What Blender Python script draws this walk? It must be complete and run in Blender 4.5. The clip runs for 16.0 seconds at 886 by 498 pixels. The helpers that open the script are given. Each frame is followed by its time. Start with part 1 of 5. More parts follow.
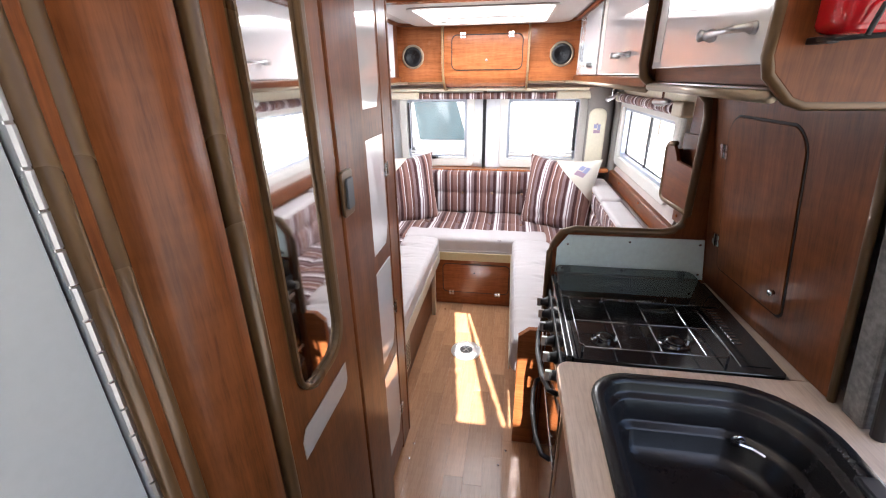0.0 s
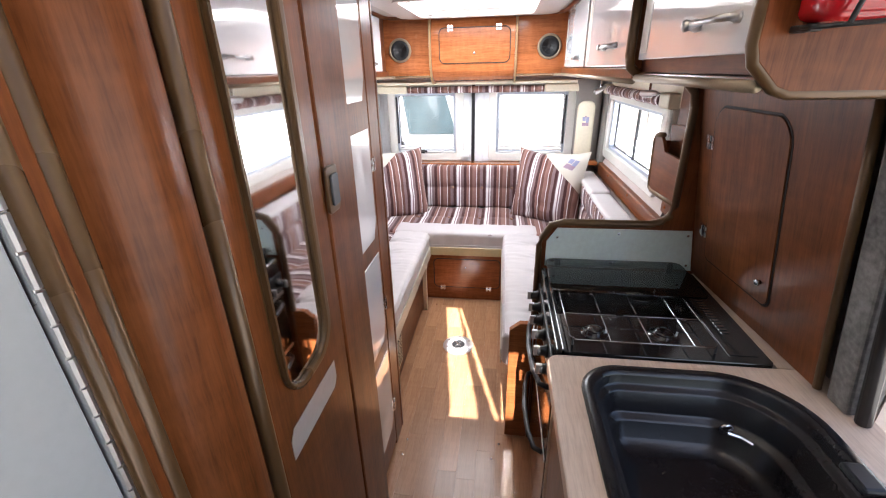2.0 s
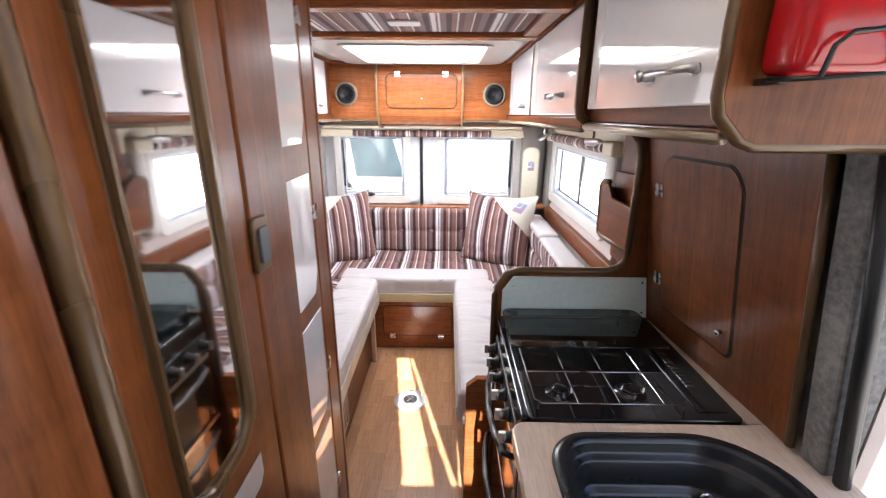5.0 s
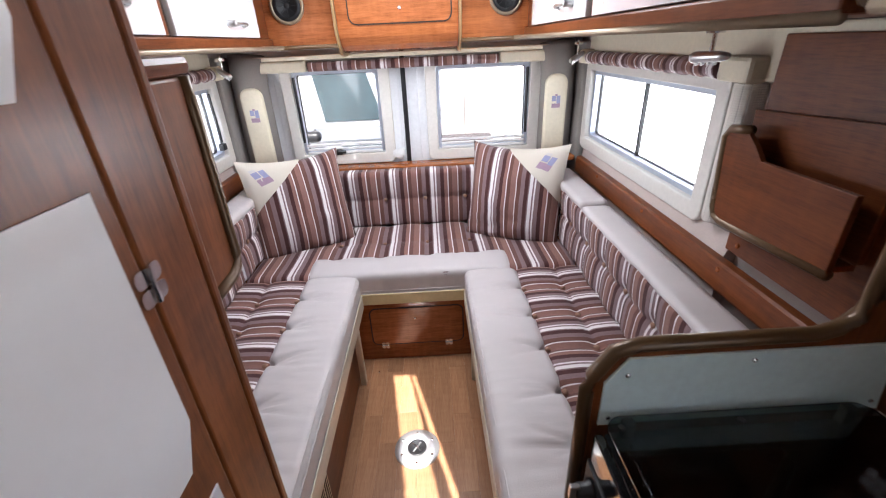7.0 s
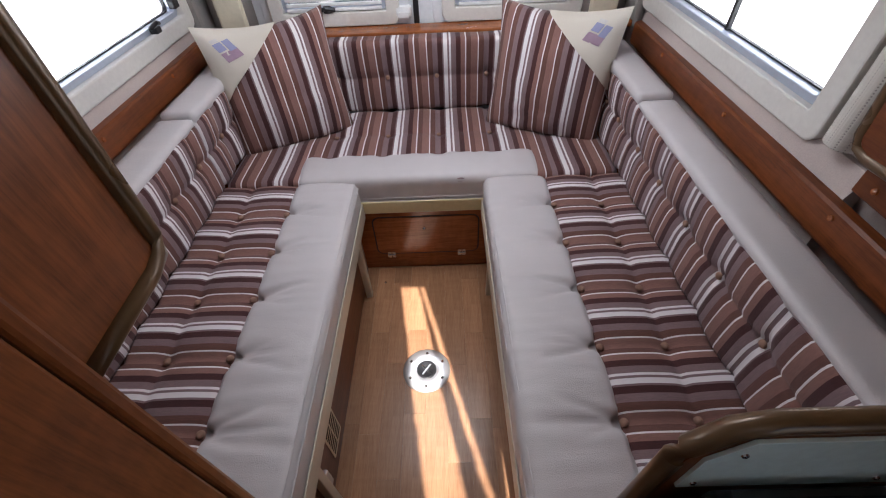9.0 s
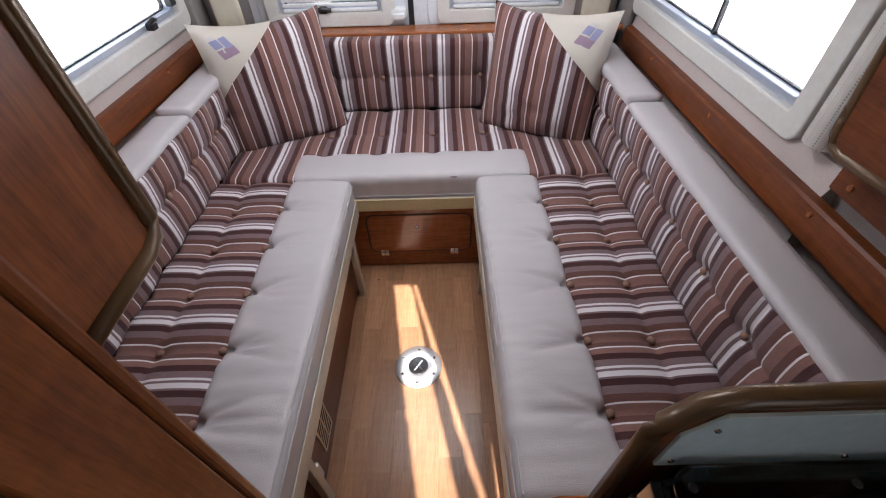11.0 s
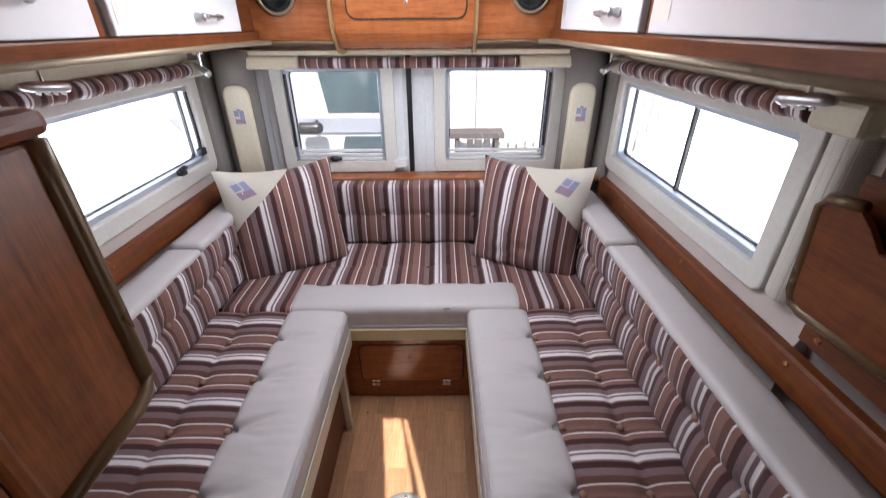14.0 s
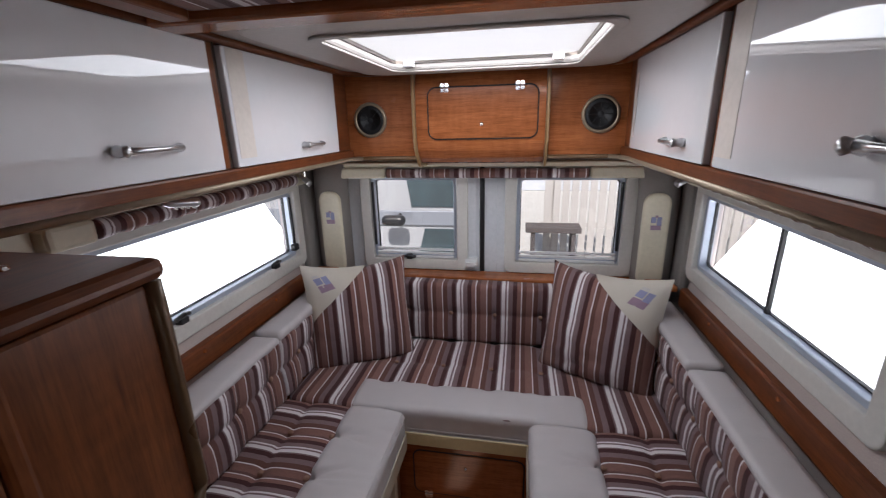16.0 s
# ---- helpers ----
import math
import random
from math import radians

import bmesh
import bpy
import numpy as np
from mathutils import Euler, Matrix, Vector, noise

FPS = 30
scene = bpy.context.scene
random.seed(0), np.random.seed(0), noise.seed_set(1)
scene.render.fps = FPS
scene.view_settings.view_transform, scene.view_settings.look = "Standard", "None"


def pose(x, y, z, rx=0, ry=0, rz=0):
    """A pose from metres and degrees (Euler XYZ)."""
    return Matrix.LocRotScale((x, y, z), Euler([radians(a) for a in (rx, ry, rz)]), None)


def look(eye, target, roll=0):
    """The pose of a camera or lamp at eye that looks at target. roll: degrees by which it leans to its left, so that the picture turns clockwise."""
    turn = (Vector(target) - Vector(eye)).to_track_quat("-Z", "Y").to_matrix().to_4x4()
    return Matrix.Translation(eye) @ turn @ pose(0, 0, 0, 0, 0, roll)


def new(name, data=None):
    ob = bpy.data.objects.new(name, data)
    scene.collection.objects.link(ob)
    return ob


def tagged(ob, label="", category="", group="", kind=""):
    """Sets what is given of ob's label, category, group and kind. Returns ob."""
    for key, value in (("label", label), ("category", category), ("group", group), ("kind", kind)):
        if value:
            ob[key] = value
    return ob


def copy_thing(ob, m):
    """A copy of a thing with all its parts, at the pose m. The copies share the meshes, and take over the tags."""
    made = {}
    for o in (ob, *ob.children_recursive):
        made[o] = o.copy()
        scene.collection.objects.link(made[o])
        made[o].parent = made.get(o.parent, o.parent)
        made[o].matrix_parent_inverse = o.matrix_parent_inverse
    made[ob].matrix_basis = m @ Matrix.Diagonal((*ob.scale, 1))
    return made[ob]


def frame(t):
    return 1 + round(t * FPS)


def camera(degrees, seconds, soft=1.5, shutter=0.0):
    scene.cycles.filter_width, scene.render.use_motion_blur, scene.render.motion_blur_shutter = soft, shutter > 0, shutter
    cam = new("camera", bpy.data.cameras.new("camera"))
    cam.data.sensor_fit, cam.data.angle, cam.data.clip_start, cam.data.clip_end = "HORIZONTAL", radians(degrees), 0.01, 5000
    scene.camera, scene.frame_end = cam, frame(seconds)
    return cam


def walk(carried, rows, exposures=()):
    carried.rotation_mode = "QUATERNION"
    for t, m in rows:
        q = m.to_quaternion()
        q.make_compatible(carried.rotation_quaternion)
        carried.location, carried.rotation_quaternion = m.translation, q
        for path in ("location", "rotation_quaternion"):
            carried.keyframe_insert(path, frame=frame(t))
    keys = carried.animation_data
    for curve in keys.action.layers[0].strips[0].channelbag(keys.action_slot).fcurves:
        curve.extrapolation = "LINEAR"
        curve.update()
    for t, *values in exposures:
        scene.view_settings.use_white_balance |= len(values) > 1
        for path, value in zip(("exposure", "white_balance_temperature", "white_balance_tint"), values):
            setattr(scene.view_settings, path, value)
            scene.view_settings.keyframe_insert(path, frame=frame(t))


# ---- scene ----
cam = camera(93.8, 16.0, 1.1, 0.25)
PATH = [
    (0, (0.208, 0.925, 1.538), (-0.092, 2.746, 0.767), -0.8),
    (0.5, (0.212, 0.927, 1.537), (-0.085, 2.743, 0.753), -1.0),
    (1, (0.21, 0.928, 1.535), (-0.09, 2.741, 0.748), -1.0),
    (1.5, (0.21, 0.93, 1.533), (-0.072, 2.744, 0.738), -1.1),
    (2, (0.216, 0.935, 1.535), (-0.045, 2.752, 0.741), -1.3),
    (2.5, (0.219, 0.937, 1.539), (-0.017, 2.772, 0.78), -0.6),
    (3, (0.218, 0.938, 1.538), (-0.007, 2.774, 0.777), -0.3),
    (3.5, (0.219, 0.937, 1.539), (-0.016, 2.776, 0.79), -0.4),
    (4, (0.219, 0.937, 1.539), (-0.029, 2.78, 0.804), 0.3),
    (4.5, (0.22, 0.982, 1.523), (0.034, 2.847, 0.825), -0.5),
    (4.7, (0.214, 1.002, 1.518), (0.058, 2.884, 0.859), -0.4),
    (5, (0.199, 1.044, 1.532), (0.179, 2.946, 0.915), 0.4),
    (5.2, (0.191, 1.088, 1.528), (0.256, 2.964, 0.839), -1.3),
    (7.3, (0.119, 1.964, 1.482), (0.128, 3.723, 0.532), -3.4),
    (7.5, (0.129, 2.034, 1.485), (0.036, 3.759, 0.478), -4.0),
    (8, (0.116, 2.146, 1.479), (0.056, 3.745, 0.279), -2.5),
    (8.5, (0.105, 2.173, 1.481), (0.065, 3.631, 0.113), -2.9),
    (9, (0.107, 2.19, 1.478), (0.074, 3.604, 0.064), -3.0),
    (11.5, (0.115, 2.141, 1.473), (0.11, 3.58, 0.084), -1.6),
    (12, (0.11, 2.122, 1.48), (0.105, 3.593, 0.125), -1.3),
    (12.5, (0.115, 2.113, 1.478), (0.132, 3.598, 0.138), -1.2),
    (13, (0.119, 2.131, 1.481), (0.098, 3.613, 0.138), -1.7),
    (13.5, (0.13, 2.149, 1.493), (0.131, 3.699, 0.229), -1.4),
    (14, (0.141, 2.154, 1.553), (0.151, 3.912, 0.599), -0.4),
    (14.5, (0.151, 2.15, 1.6), (0.157, 3.996, 0.831), -0.1),
    (15, (0.161, 2.155, 1.625), (0.149, 4.043, 0.966), 0.1),
    (15.5, (0.176, 2.166, 1.632), (0.066, 4.062, 1.003), -0.7),
    (16, (0.188, 2.162, 1.636), (-0.17, 4.044, 1.062), -1.4),
]

EXPOSURES = [(0, 2.55, 6430, 13), (4.5, 2.55, 6430, 13), (5, 2.6, 6430, 13), (7.5, 1.75, 6300, 14), (8.5, 1.32, 6300, 14), (9.2, 1.38, 6300, 14), (11.5, 1.6, 6300, 14), (12.5, 1.72, 6300, 14), (14.5, 1.38, 6300, 14), (16, 0.55, 6350, 15)]
walk(cam, [(t, look(eye, target, roll)) for t, eye, target, roll in PATH], EXPOSURES)

# ---- world, sun, large lights ----
world = bpy.data.worlds.new("world")
scene.world = world
world.use_nodes = True
wn = world.node_tree.nodes
sky = wn.new("ShaderNodeTexSky")
sky.sky_type, sky.sun_disc = "NISHITA", False
SUN_DIR = Vector((-0.04, 0.98, -1.19)).normalized()
sky.sun_elevation, sky.sun_rotation = math.asin(-SUN_DIR.z), math.atan2(-SUN_DIR.x, -SUN_DIR.y)
world.node_tree.links.new(sky.outputs[0], wn["Background"].inputs[0])
wn["Background"].inputs[1].default_value = 0.07
sun = new("sun", bpy.data.lights.new("sun", "SUN"))
sun.data.energy, sun.data.angle, sun.data.color = 5.0, radians(0.5), (1.0, 0.95, 0.87)
sun.matrix_world = look((0, -20, 12), Vector((0, -20, 12)) + SUN_DIR)


def daylight(name, eye, target, sx, sy, watts, color=(0.91, 0.96, 1.0)):
    """The sky's light in a window's opening."""
    la = bpy.data.lights.new(name, "AREA")
    la.shape, la.size, la.size_y, la.energy, la.color = "RECTANGLE", sx, sy, watts, color
    ob = new(name, la)
    ob.matrix_world = look(eye, target)
    return ob


daylight("daylight_window_right", (1.25, 3.6, 0.95), (0, 3.6, 1.75), 1.7, 0.8, 10)
daylight("daylight_window_left", (-1.25, 3.6, 0.95), (0, 3.6, 1.75), 1.8, 0.8, 10)
daylight("daylight_skylight", (0.035, 3.54, 1.873), (0.035, 3.54, 0), 0.67, 0.66, 4.3)

# ---- materials ----


def mat(name, rough=0.5, metal=0.0, color=(0.5, 0.5, 0.5)):
    m = bpy.data.materials.new(name)
    m.use_nodes = True
    b = m.node_tree.nodes["Principled BSDF"]
    b.inputs["Roughness"].default_value, b.inputs["Metallic"].default_value = rough, metal
    b.inputs["Base Color"].default_value = (*color, 1)
    return m, m.node_tree.nodes, m.node_tree.links, b


def coords(n, l, scale=(1, 1, 1), kind="Object"):
    tc = n.new("ShaderNodeTexCoord")
    mp = n.new("ShaderNodeMapping")
    mp.inputs["Scale"].default_value = scale
    l.new(tc.outputs[kind], mp.inputs[0])
    return mp.outputs[0]


def noise_of(n, l, vec, scale, detail=4.0, rough=0.55):
    t = n.new("ShaderNodeTexNoise")
    t.inputs["Scale"].default_value, t.inputs["Detail"].default_value, t.inputs["Roughness"].default_value = scale, detail, rough
    l.new(vec, t.inputs["Vector"])
    return t.outputs["Fac"]


def ramp(n, l, fac, stops, constant=False):
    r = n.new("ShaderNodeValToRGB")
    if constant:
        r.color_ramp.interpolation = "CONSTANT"
    el = r.color_ramp.elements
    while len(el) < len(stops):
        el.new(0.5)
    for e, (p, c) in zip(el, stops):
        e.position = p
    for e, (p, c) in zip(el, stops):
        e.color = (*c, 1)
    l.new(fac, r.inputs[0])
    return r.outputs[0]


def mixed(n, l, fac, a, b, mode="MIX"):
    m = n.new("ShaderNodeMix")
    m.data_type, m.blend_type = "RGBA", mode
    for sock, val in ((m.inputs[0], fac), (m.inputs[6], a), (m.inputs[7], b)):
        if hasattr(val, "is_linked"):
            l.new(val, sock)
        else:
            sock.default_value = val if not isinstance(val, tuple) else (*val, 1)
    return m.outputs[2]


def bumped(n, l, b, height, strength=0.2, dist=0.002):
    bp = n.new("ShaderNodeBump")
    bp.inputs["Strength"].default_value, bp.inputs["Distance"].default_value = strength, dist
    l.new(height, bp.inputs["Height"])
    l.new(bp.outputs[0], b.inputs["Normal"])


def rough_from(n, l, b, fac, lo, hi):
    r = n.new("ShaderNodeMapRange")
    r.inputs[3].default_value, r.inputs[4].default_value = lo, hi
    l.new(fac, r.inputs[0])
    l.new(r.outputs[0], b.inputs["Roughness"])


def wood(name, axis, dark, mid, light, rough=0.3, coat=0.06):
    """Veneer with its grain along the axis."""
    m, n, l, b = mat(name, rough)
    stretch = [22.0, 22.0, 22.0]
    stretch["xyz".index(axis)] = 1.6
    v = coords(n, l, tuple(stretch))
    big = noise_of(n, l, v, 0.55, 3.0)
    fine = noise_of(n, l, v, 4.0, 6.0, 0.65)
    rip = [9.0, 9.0, 9.0]
    rip["xyz".index(axis)] = 34.0
    ripple = noise_of(n, l, coords(n, l, tuple(rip)), 1.0, 2.0)
    c = ramp(n, l, big, [(0.28, dark), (0.5, mid), (0.75, light)])
    c2 = ramp(n, l, fine, [(0.3, dark), (0.62, light)])
    c = mixed(n, l, 0.45, c, c2)
    pores = noise_of(n, l, v, 13.0, 3.0, 0.6)
    c = mixed(n, l, 0.16, c, ramp(n, l, pores, [(0.38, tuple(k * 0.5 for k in dark)), (0.55, light)]))
    c = mixed(n, l, 0.16, c, ramp(n, l, ripple, [(0.3, dark), (0.7, light)]))
    info = n.new("ShaderNodeObjectInfo")
    tone = n.new("ShaderNodeMapRange")
    tone.inputs[3].default_value, tone.inputs[4].default_value = 0.84, 1.12
    l.new(info.outputs["Random"], tone.inputs[0])
    hs = n.new("ShaderNodeHueSaturation")
    l.new(tone.outputs[0], hs.inputs["Value"])
    l.new(c, hs.inputs["Color"])
    l.new(hs.outputs[0], b.inputs["Base Color"])
    bumped(n, l, b, fine, 0.08, 0.001)
    rough_from(n, l, b, noise_of(n, l, coords(n, l), 6.0), rough - 0.06, rough + 0.1)
    b.inputs["Coat Weight"].default_value, b.inputs["Coat Roughness"].default_value = coat, 0.15
    b.inputs["Specular IOR Level"].default_value = 0.25
    return m


# one veneer: cross-grain copy holds rear light in its colour, the others hold shade
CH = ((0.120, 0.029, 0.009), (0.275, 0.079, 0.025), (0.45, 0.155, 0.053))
wood_v = wood("cherry_upright_grain_shaded", "z", (0.047, 0.0115, 0.0036), (0.130, 0.036, 0.0108), (0.275, 0.089, 0.028))
wood_x = wood("cherry_cross_grain_lit", "x", *CH, 0.22, 0.4)
wood_y = wood("cherry_long_grain_shaded", "y", (0.050, 0.0115, 0.0038), (0.122, 0.031, 0.0098), (0.235, 0.072, 0.023))
worktop_m = wood("pale_oak_worktop", "y", (0.46, 0.33, 0.25), (0.58, 0.45, 0.36), (0.70, 0.58, 0.48), 0.38, 0.0)
plank_m = wood("oak_floor_plank", "y", (0.25, 0.108, 0.050), (0.37, 0.180, 0.092), (0.49, 0.275, 0.150), 0.30, 0.12)


def plain(name, color, rough, metal=0.0, grain=60.0, amount=0.12, bump=0.05, coat=0.0, spread=0.06):
    """Paint, plastic or metal with faint mottling and wear."""
    m, n, l, b = mat(name, rough, metal, color)
    v = coords(n, l)
    a, g = noise_of(n, l, v, 3.0, 3.0), noise_of(n, l, v, grain, 5.0)
    dark = tuple(c * (1 - amount) for c in color)
    lite = tuple(min(1.0, c * (1 + amount * 0.4)) for c in color)
    c = mixed(n, l, 0.5, ramp(n, l, a, [(0.3, dark), (0.7, lite)]), ramp(n, l, g, [(0.3, dark), (0.7, lite)]))
    l.new(c, b.inputs["Base Color"])
    if bump:
        bumped(n, l, b, g, bump, 0.001)
    rough_from(n, l, b, a, max(0.015, rough - 0.05), rough + spread)
    b.inputs["Coat Weight"].default_value = coat
    return m


gold_m = plain("bronze_edge_trim", (0.125, 0.070, 0.031), 0.28, 0.2, 40, 0.2)
white_gloss_m = plain("white_gloss_laminate", (0.83, 0.83, 0.85), 0.02, 0.0, 30, 0.03, 0.0, 1.0, 0.02)
lining_m = plain("beige_wall_carpet", (0.48, 0.41, 0.38), 0.9, 0, 300, 0.2, 0.4)
white_plastic_m = plain("white_plastic", (0.76, 0.76, 0.76), 0.35)
cream_plastic_m = plain("cream_plastic", (0.66, 0.60, 0.46), 0.45)
grey_lining_m = plain("grey_van_lining", (0.27, 0.25, 0.235), 0.8, 0, 200, 0.2, 0.3)
ceiling_m = plain("white_ceiling_lining", (0.42, 0.38, 0.35), 0.6, 0, 250, 0.08, 0.2)
dark_m = plain("black_plastic", (0.015, 0.015, 0.017), 0.4)
hob_m = plain("black_enamel", (0.012, 0.012, 0.013), 0.12, 0, 30, 0.2, 0.0, 0.3)
sink_m = plain("anthracite_enamel_sink", (0.017, 0.0165, 0.018), 0.24, 0.0, 200, 0.2, 0.02, 0.0)
steel_m = plain("brushed_steel", (0.62, 0.62, 0.63), 0.28, 1.0, 120, 0.1)
chrome_m = plain("chrome", (0.75, 0.75, 0.76), 0.12, 1.0, 60, 0.08, 0.0)
red_m = plain("red_plastic", (0.50, 0.008, 0.014), 0.18, 0, 60, 0.12, 0.0, 0.3)
splash_m = plain("pale_grey_glazed_panel", (0.70, 0.84, 0.84), 0.22)
white_wall_m = plain("white_wall_board", (0.41, 0.435, 0.455), 0.5, 0, 80, 0.06)
carpet_m = plain("grey_carpet", (0.24, 0.23, 0.22), 0.95, 0, 70, 0.75, 0.9)
oven_glass_m = plain("dark_oven_glass", (0.02, 0.014, 0.010), 0.08, 0, 20, 0.1, 0.0, 0.4)
door_paint_m = plain("pale_blue_grey_door_paint", (0.74, 0.76, 0.79), 0.35)
film_m = plain("warm_white_film", (0.80, 0.74, 0.68), 0.22)
notice_m = plain("faded_notice", (0.47, 0.41, 0.37), 0.35)
mesh_m = plain("black_speaker_mesh", (0.012, 0.013, 0.015), 0.5, 0, 900, 0.4, 0.6)
leg_m = plain("cream_painted_metal", (0.55, 0.50, 0.40), 0.4)
button_m = plain("tan_fabric_button", (0.30, 0.17, 0.12), 0.9)
cream_vinyl_m = plain("cream_vinyl", (0.62, 0.53, 0.31), 0.5)
canvas_m = plain("cream_canvas", (0.60, 0.55, 0.47), 0.9, 0, 500, 0.1, 0.5)
emblem_pale = plain("pale_print", (0.55, 0.52, 0.50), 0.8)
ground_m = plain("pale_concrete", (0.42, 0.41, 0.39), 0.9, 0, 20, 0.2, 0.3)
white_render_m = plain("white_render", (0.46, 0.48, 0.52), 0.9, 0, 15, 0.06, 0.2)
slate_m = plain("dark_slate", (0.08, 0.085, 0.095), 0.5, 0, 12, 0.2)
fence_m = plain("white_fence_paint", (0.40, 0.38, 0.365), 0.6)
van_paint_m = plain("white_van_paint", (0.34, 0.35, 0.37), 0.2, 0, 10, 0.03, 0.0, 0.5)
teal_m = plain("teal_tinted_glass", (0.045, 0.068, 0.078), 0.1, 0, 3, 0.3, 0.0)
rail_m = plain("champagne_metal_rail", (0.34, 0.27, 0.19), 0.35, 0.5)
strip_m = plain("silver_grey_paint", (0.26, 0.28, 0.32), 0.35, 0.3)
timber_m = plain("brown_timber", (0.07, 0.06, 0.06), 0.8)
rod_m = plain("black_coated_wire", (0.30, 0.30, 0.31), 0.18, 0.95)
mirror_m = plain("mirror_silver", (0.9, 0.9, 0.9), 0.01, 1.0, 5, 0.01, 0.0)


def leather(name, color):
    m, n, l, b = mat(name, 0.42, 0, color)
    v = coords(n, l)
    vo = n.new("ShaderNodeTexVoronoi")
    vo.inputs["Scale"].default_value = 420
    l.new(v, vo.inputs["Vector"])
    a = noise_of(n, l, v, 5.0, 4.0)
    wr = noise_of(n, l, coords(n, l, (5, 15, 6)), 1.0, 3.0, 0.5)
    dk = tuple(c * 0.88 for c in color)
    l.new(mixed(n, l, 0.5, ramp(n, l, a, [(0.3, dk), (0.7, color)]), color), b.inputs["Base Color"])
    ad = n.new("ShaderNodeMath")
    ad.operation, ad.inputs[1].default_value = "MULTIPLY_ADD", 0.12
    l.new(vo.outputs["Distance"], ad.inputs[0])
    l.new(wr, ad.inputs[2])
    bumped(n, l, b, ad.outputs[0], 0.35, 0.012)
    return m


leather_m = leather("cream_leather", (0.55, 0.515, 0.515))


MAROON, TAN, MAUVE, WHITE, BROWN = (0.062, 0.018, 0.018), (0.245, 0.132, 0.112), (0.215, 0.150, 0.160), (0.75, 0.72, 0.73), (0.138, 0.062, 0.050)
STRIPES = [(0.0, TAN), (0.13, WHITE), (0.152, BROWN), (0.25, MAUVE), (0.35, MAROON), (0.44, MAUVE), (0.465, WHITE), (0.54, MAUVE), (0.575, WHITE), (0.612, MAUVE), (0.71, MAROON), (0.80, TAN), (0.885, WHITE), (0.907, BROWN)]


def stripes(name, axis, period=0.2, shift=0.0):
    """Woven upholstery in maroon, tan, mauve and white stripes."""
    m, n, l, b = mat(name, 0.9)
    tc = n.new("ShaderNodeTexCoord")
    sp = n.new("ShaderNodeSeparateXYZ")
    l.new(tc.outputs["Object"], sp.inputs[0])
    ma = n.new("ShaderNodeMath")
    ma.operation, ma.inputs[1].default_value, ma.inputs[2].default_value = "MULTIPLY_ADD", 1 / period, 20 + shift
    l.new(sp.outputs["XYZ".index(axis)], ma.inputs[0])
    fr = n.new("ShaderNodeMath")
    fr.operation = "FRACT"
    l.new(ma.outputs[0], fr.inputs[0])
    c = ramp(n, l, fr.outputs[0], STRIPES, True)
    st = [60, 60, 60]
    st["XYZ".index(axis)] = 900
    slub = noise_of(n, l, coords(n, l, tuple(st)), 1.0, 4.0)
    c = mixed(n, l, 0.3, c, ramp(n, l, slub, [(0.3, (0.02, 0.015, 0.012)), (0.7, (0.8, 0.6, 0.5))]), "SOFT_LIGHT")
    l.new(c, b.inputs["Base Color"])
    weave = noise_of(n, l, coords(n, l), 700.0, 2.0)
    bumped(n, l, b, weave, 0.35, 0.002)
    b.inputs["Sheen Weight"].default_value = 0.1
    return m


stripe_x = stripes("striped_fabric_across", "X", 0.235)
stripe_y = stripes("striped_fabric_along", "Y")
pillow_m = stripes("striped_pillow_fabric", "X", 0.21)


def glass(name, color=(1, 1, 1)):
    m, n, l, b = mat(name, 0.0, 0, color)
    b.inputs["Transmission Weight"].default_value, b.inputs["IOR"].default_value = 1.0, 1.45
    return m




def translucent(name, color, share):
    """Cloth or frosted acrylic: lets a share of the light through, spread wide."""
    m, n, l, b = mat(name, 0.7, 0, color)
    v = coords(n, l)
    c = ramp(n, l, noise_of(n, l, v, 250.0, 3.0), [(0.3, tuple(k * 0.9 for k in color)), (0.7, color)])
    t = n.new("ShaderNodeBsdfTranslucent")
    mx = n.new("ShaderNodeMixShader")
    mx.inputs[0].default_value = share
    l.new(c, b.inputs["Base Color"])
    l.new(c, t.inputs["Color"])
    l.new(b.outputs[0], mx.inputs[1])
    l.new(t.outputs[0], mx.inputs[2])
    l.new(mx.outputs[0], n["Material Output"].inputs[0])
    return m


dome_m = translucent("frosted_white_acrylic", (0.88, 0.89, 0.90), 0.75)
glass_m = glass("window_acrylic")
tint_m = glass("smoked_glass", (0.30, 0.33, 0.34))

# ---- building helpers ----
PLACE = {}


def thing(name, at, label, category, group="", kind=""):
    ob = new(name)
    ob.empty_display_size = 0.05
    ob.location = at
    PLACE[ob.name] = Vector(at)
    return tagged(ob, label, category, group, kind)


def part(name, bm, material, parent=None, label="", smooth=False):
    """Links a bmesh as one mesh object under a thing or a part."""
    me = bpy.data.meshes.new(name)
    lo = Vector([min(v.co[i] for v in bm.verts) for i in range(3)])
    hi = Vector([max(v.co[i] for v in bm.verts) for i in range(3)])
    mid = (lo + hi) / 2
    for v in bm.verts:
        v.co -= mid
    bm.normal_update()
    bm.to_mesh(me)
    bm.free()
    me.materials.append(material)
    if smooth:
        me.polygons.foreach_set("use_smooth", [True] * len(me.polygons))
    ob = new(name, me)
    ob.location = mid - (PLACE[parent.name] if parent else Vector())
    ob.parent = parent
    PLACE[ob.name] = mid
    return tagged(ob, label) if label else ob


def setting(name, bm, material, label, category, smooth=False):
    return tagged(part(name, bm, material, None, "", smooth), label, category, "", "structure")


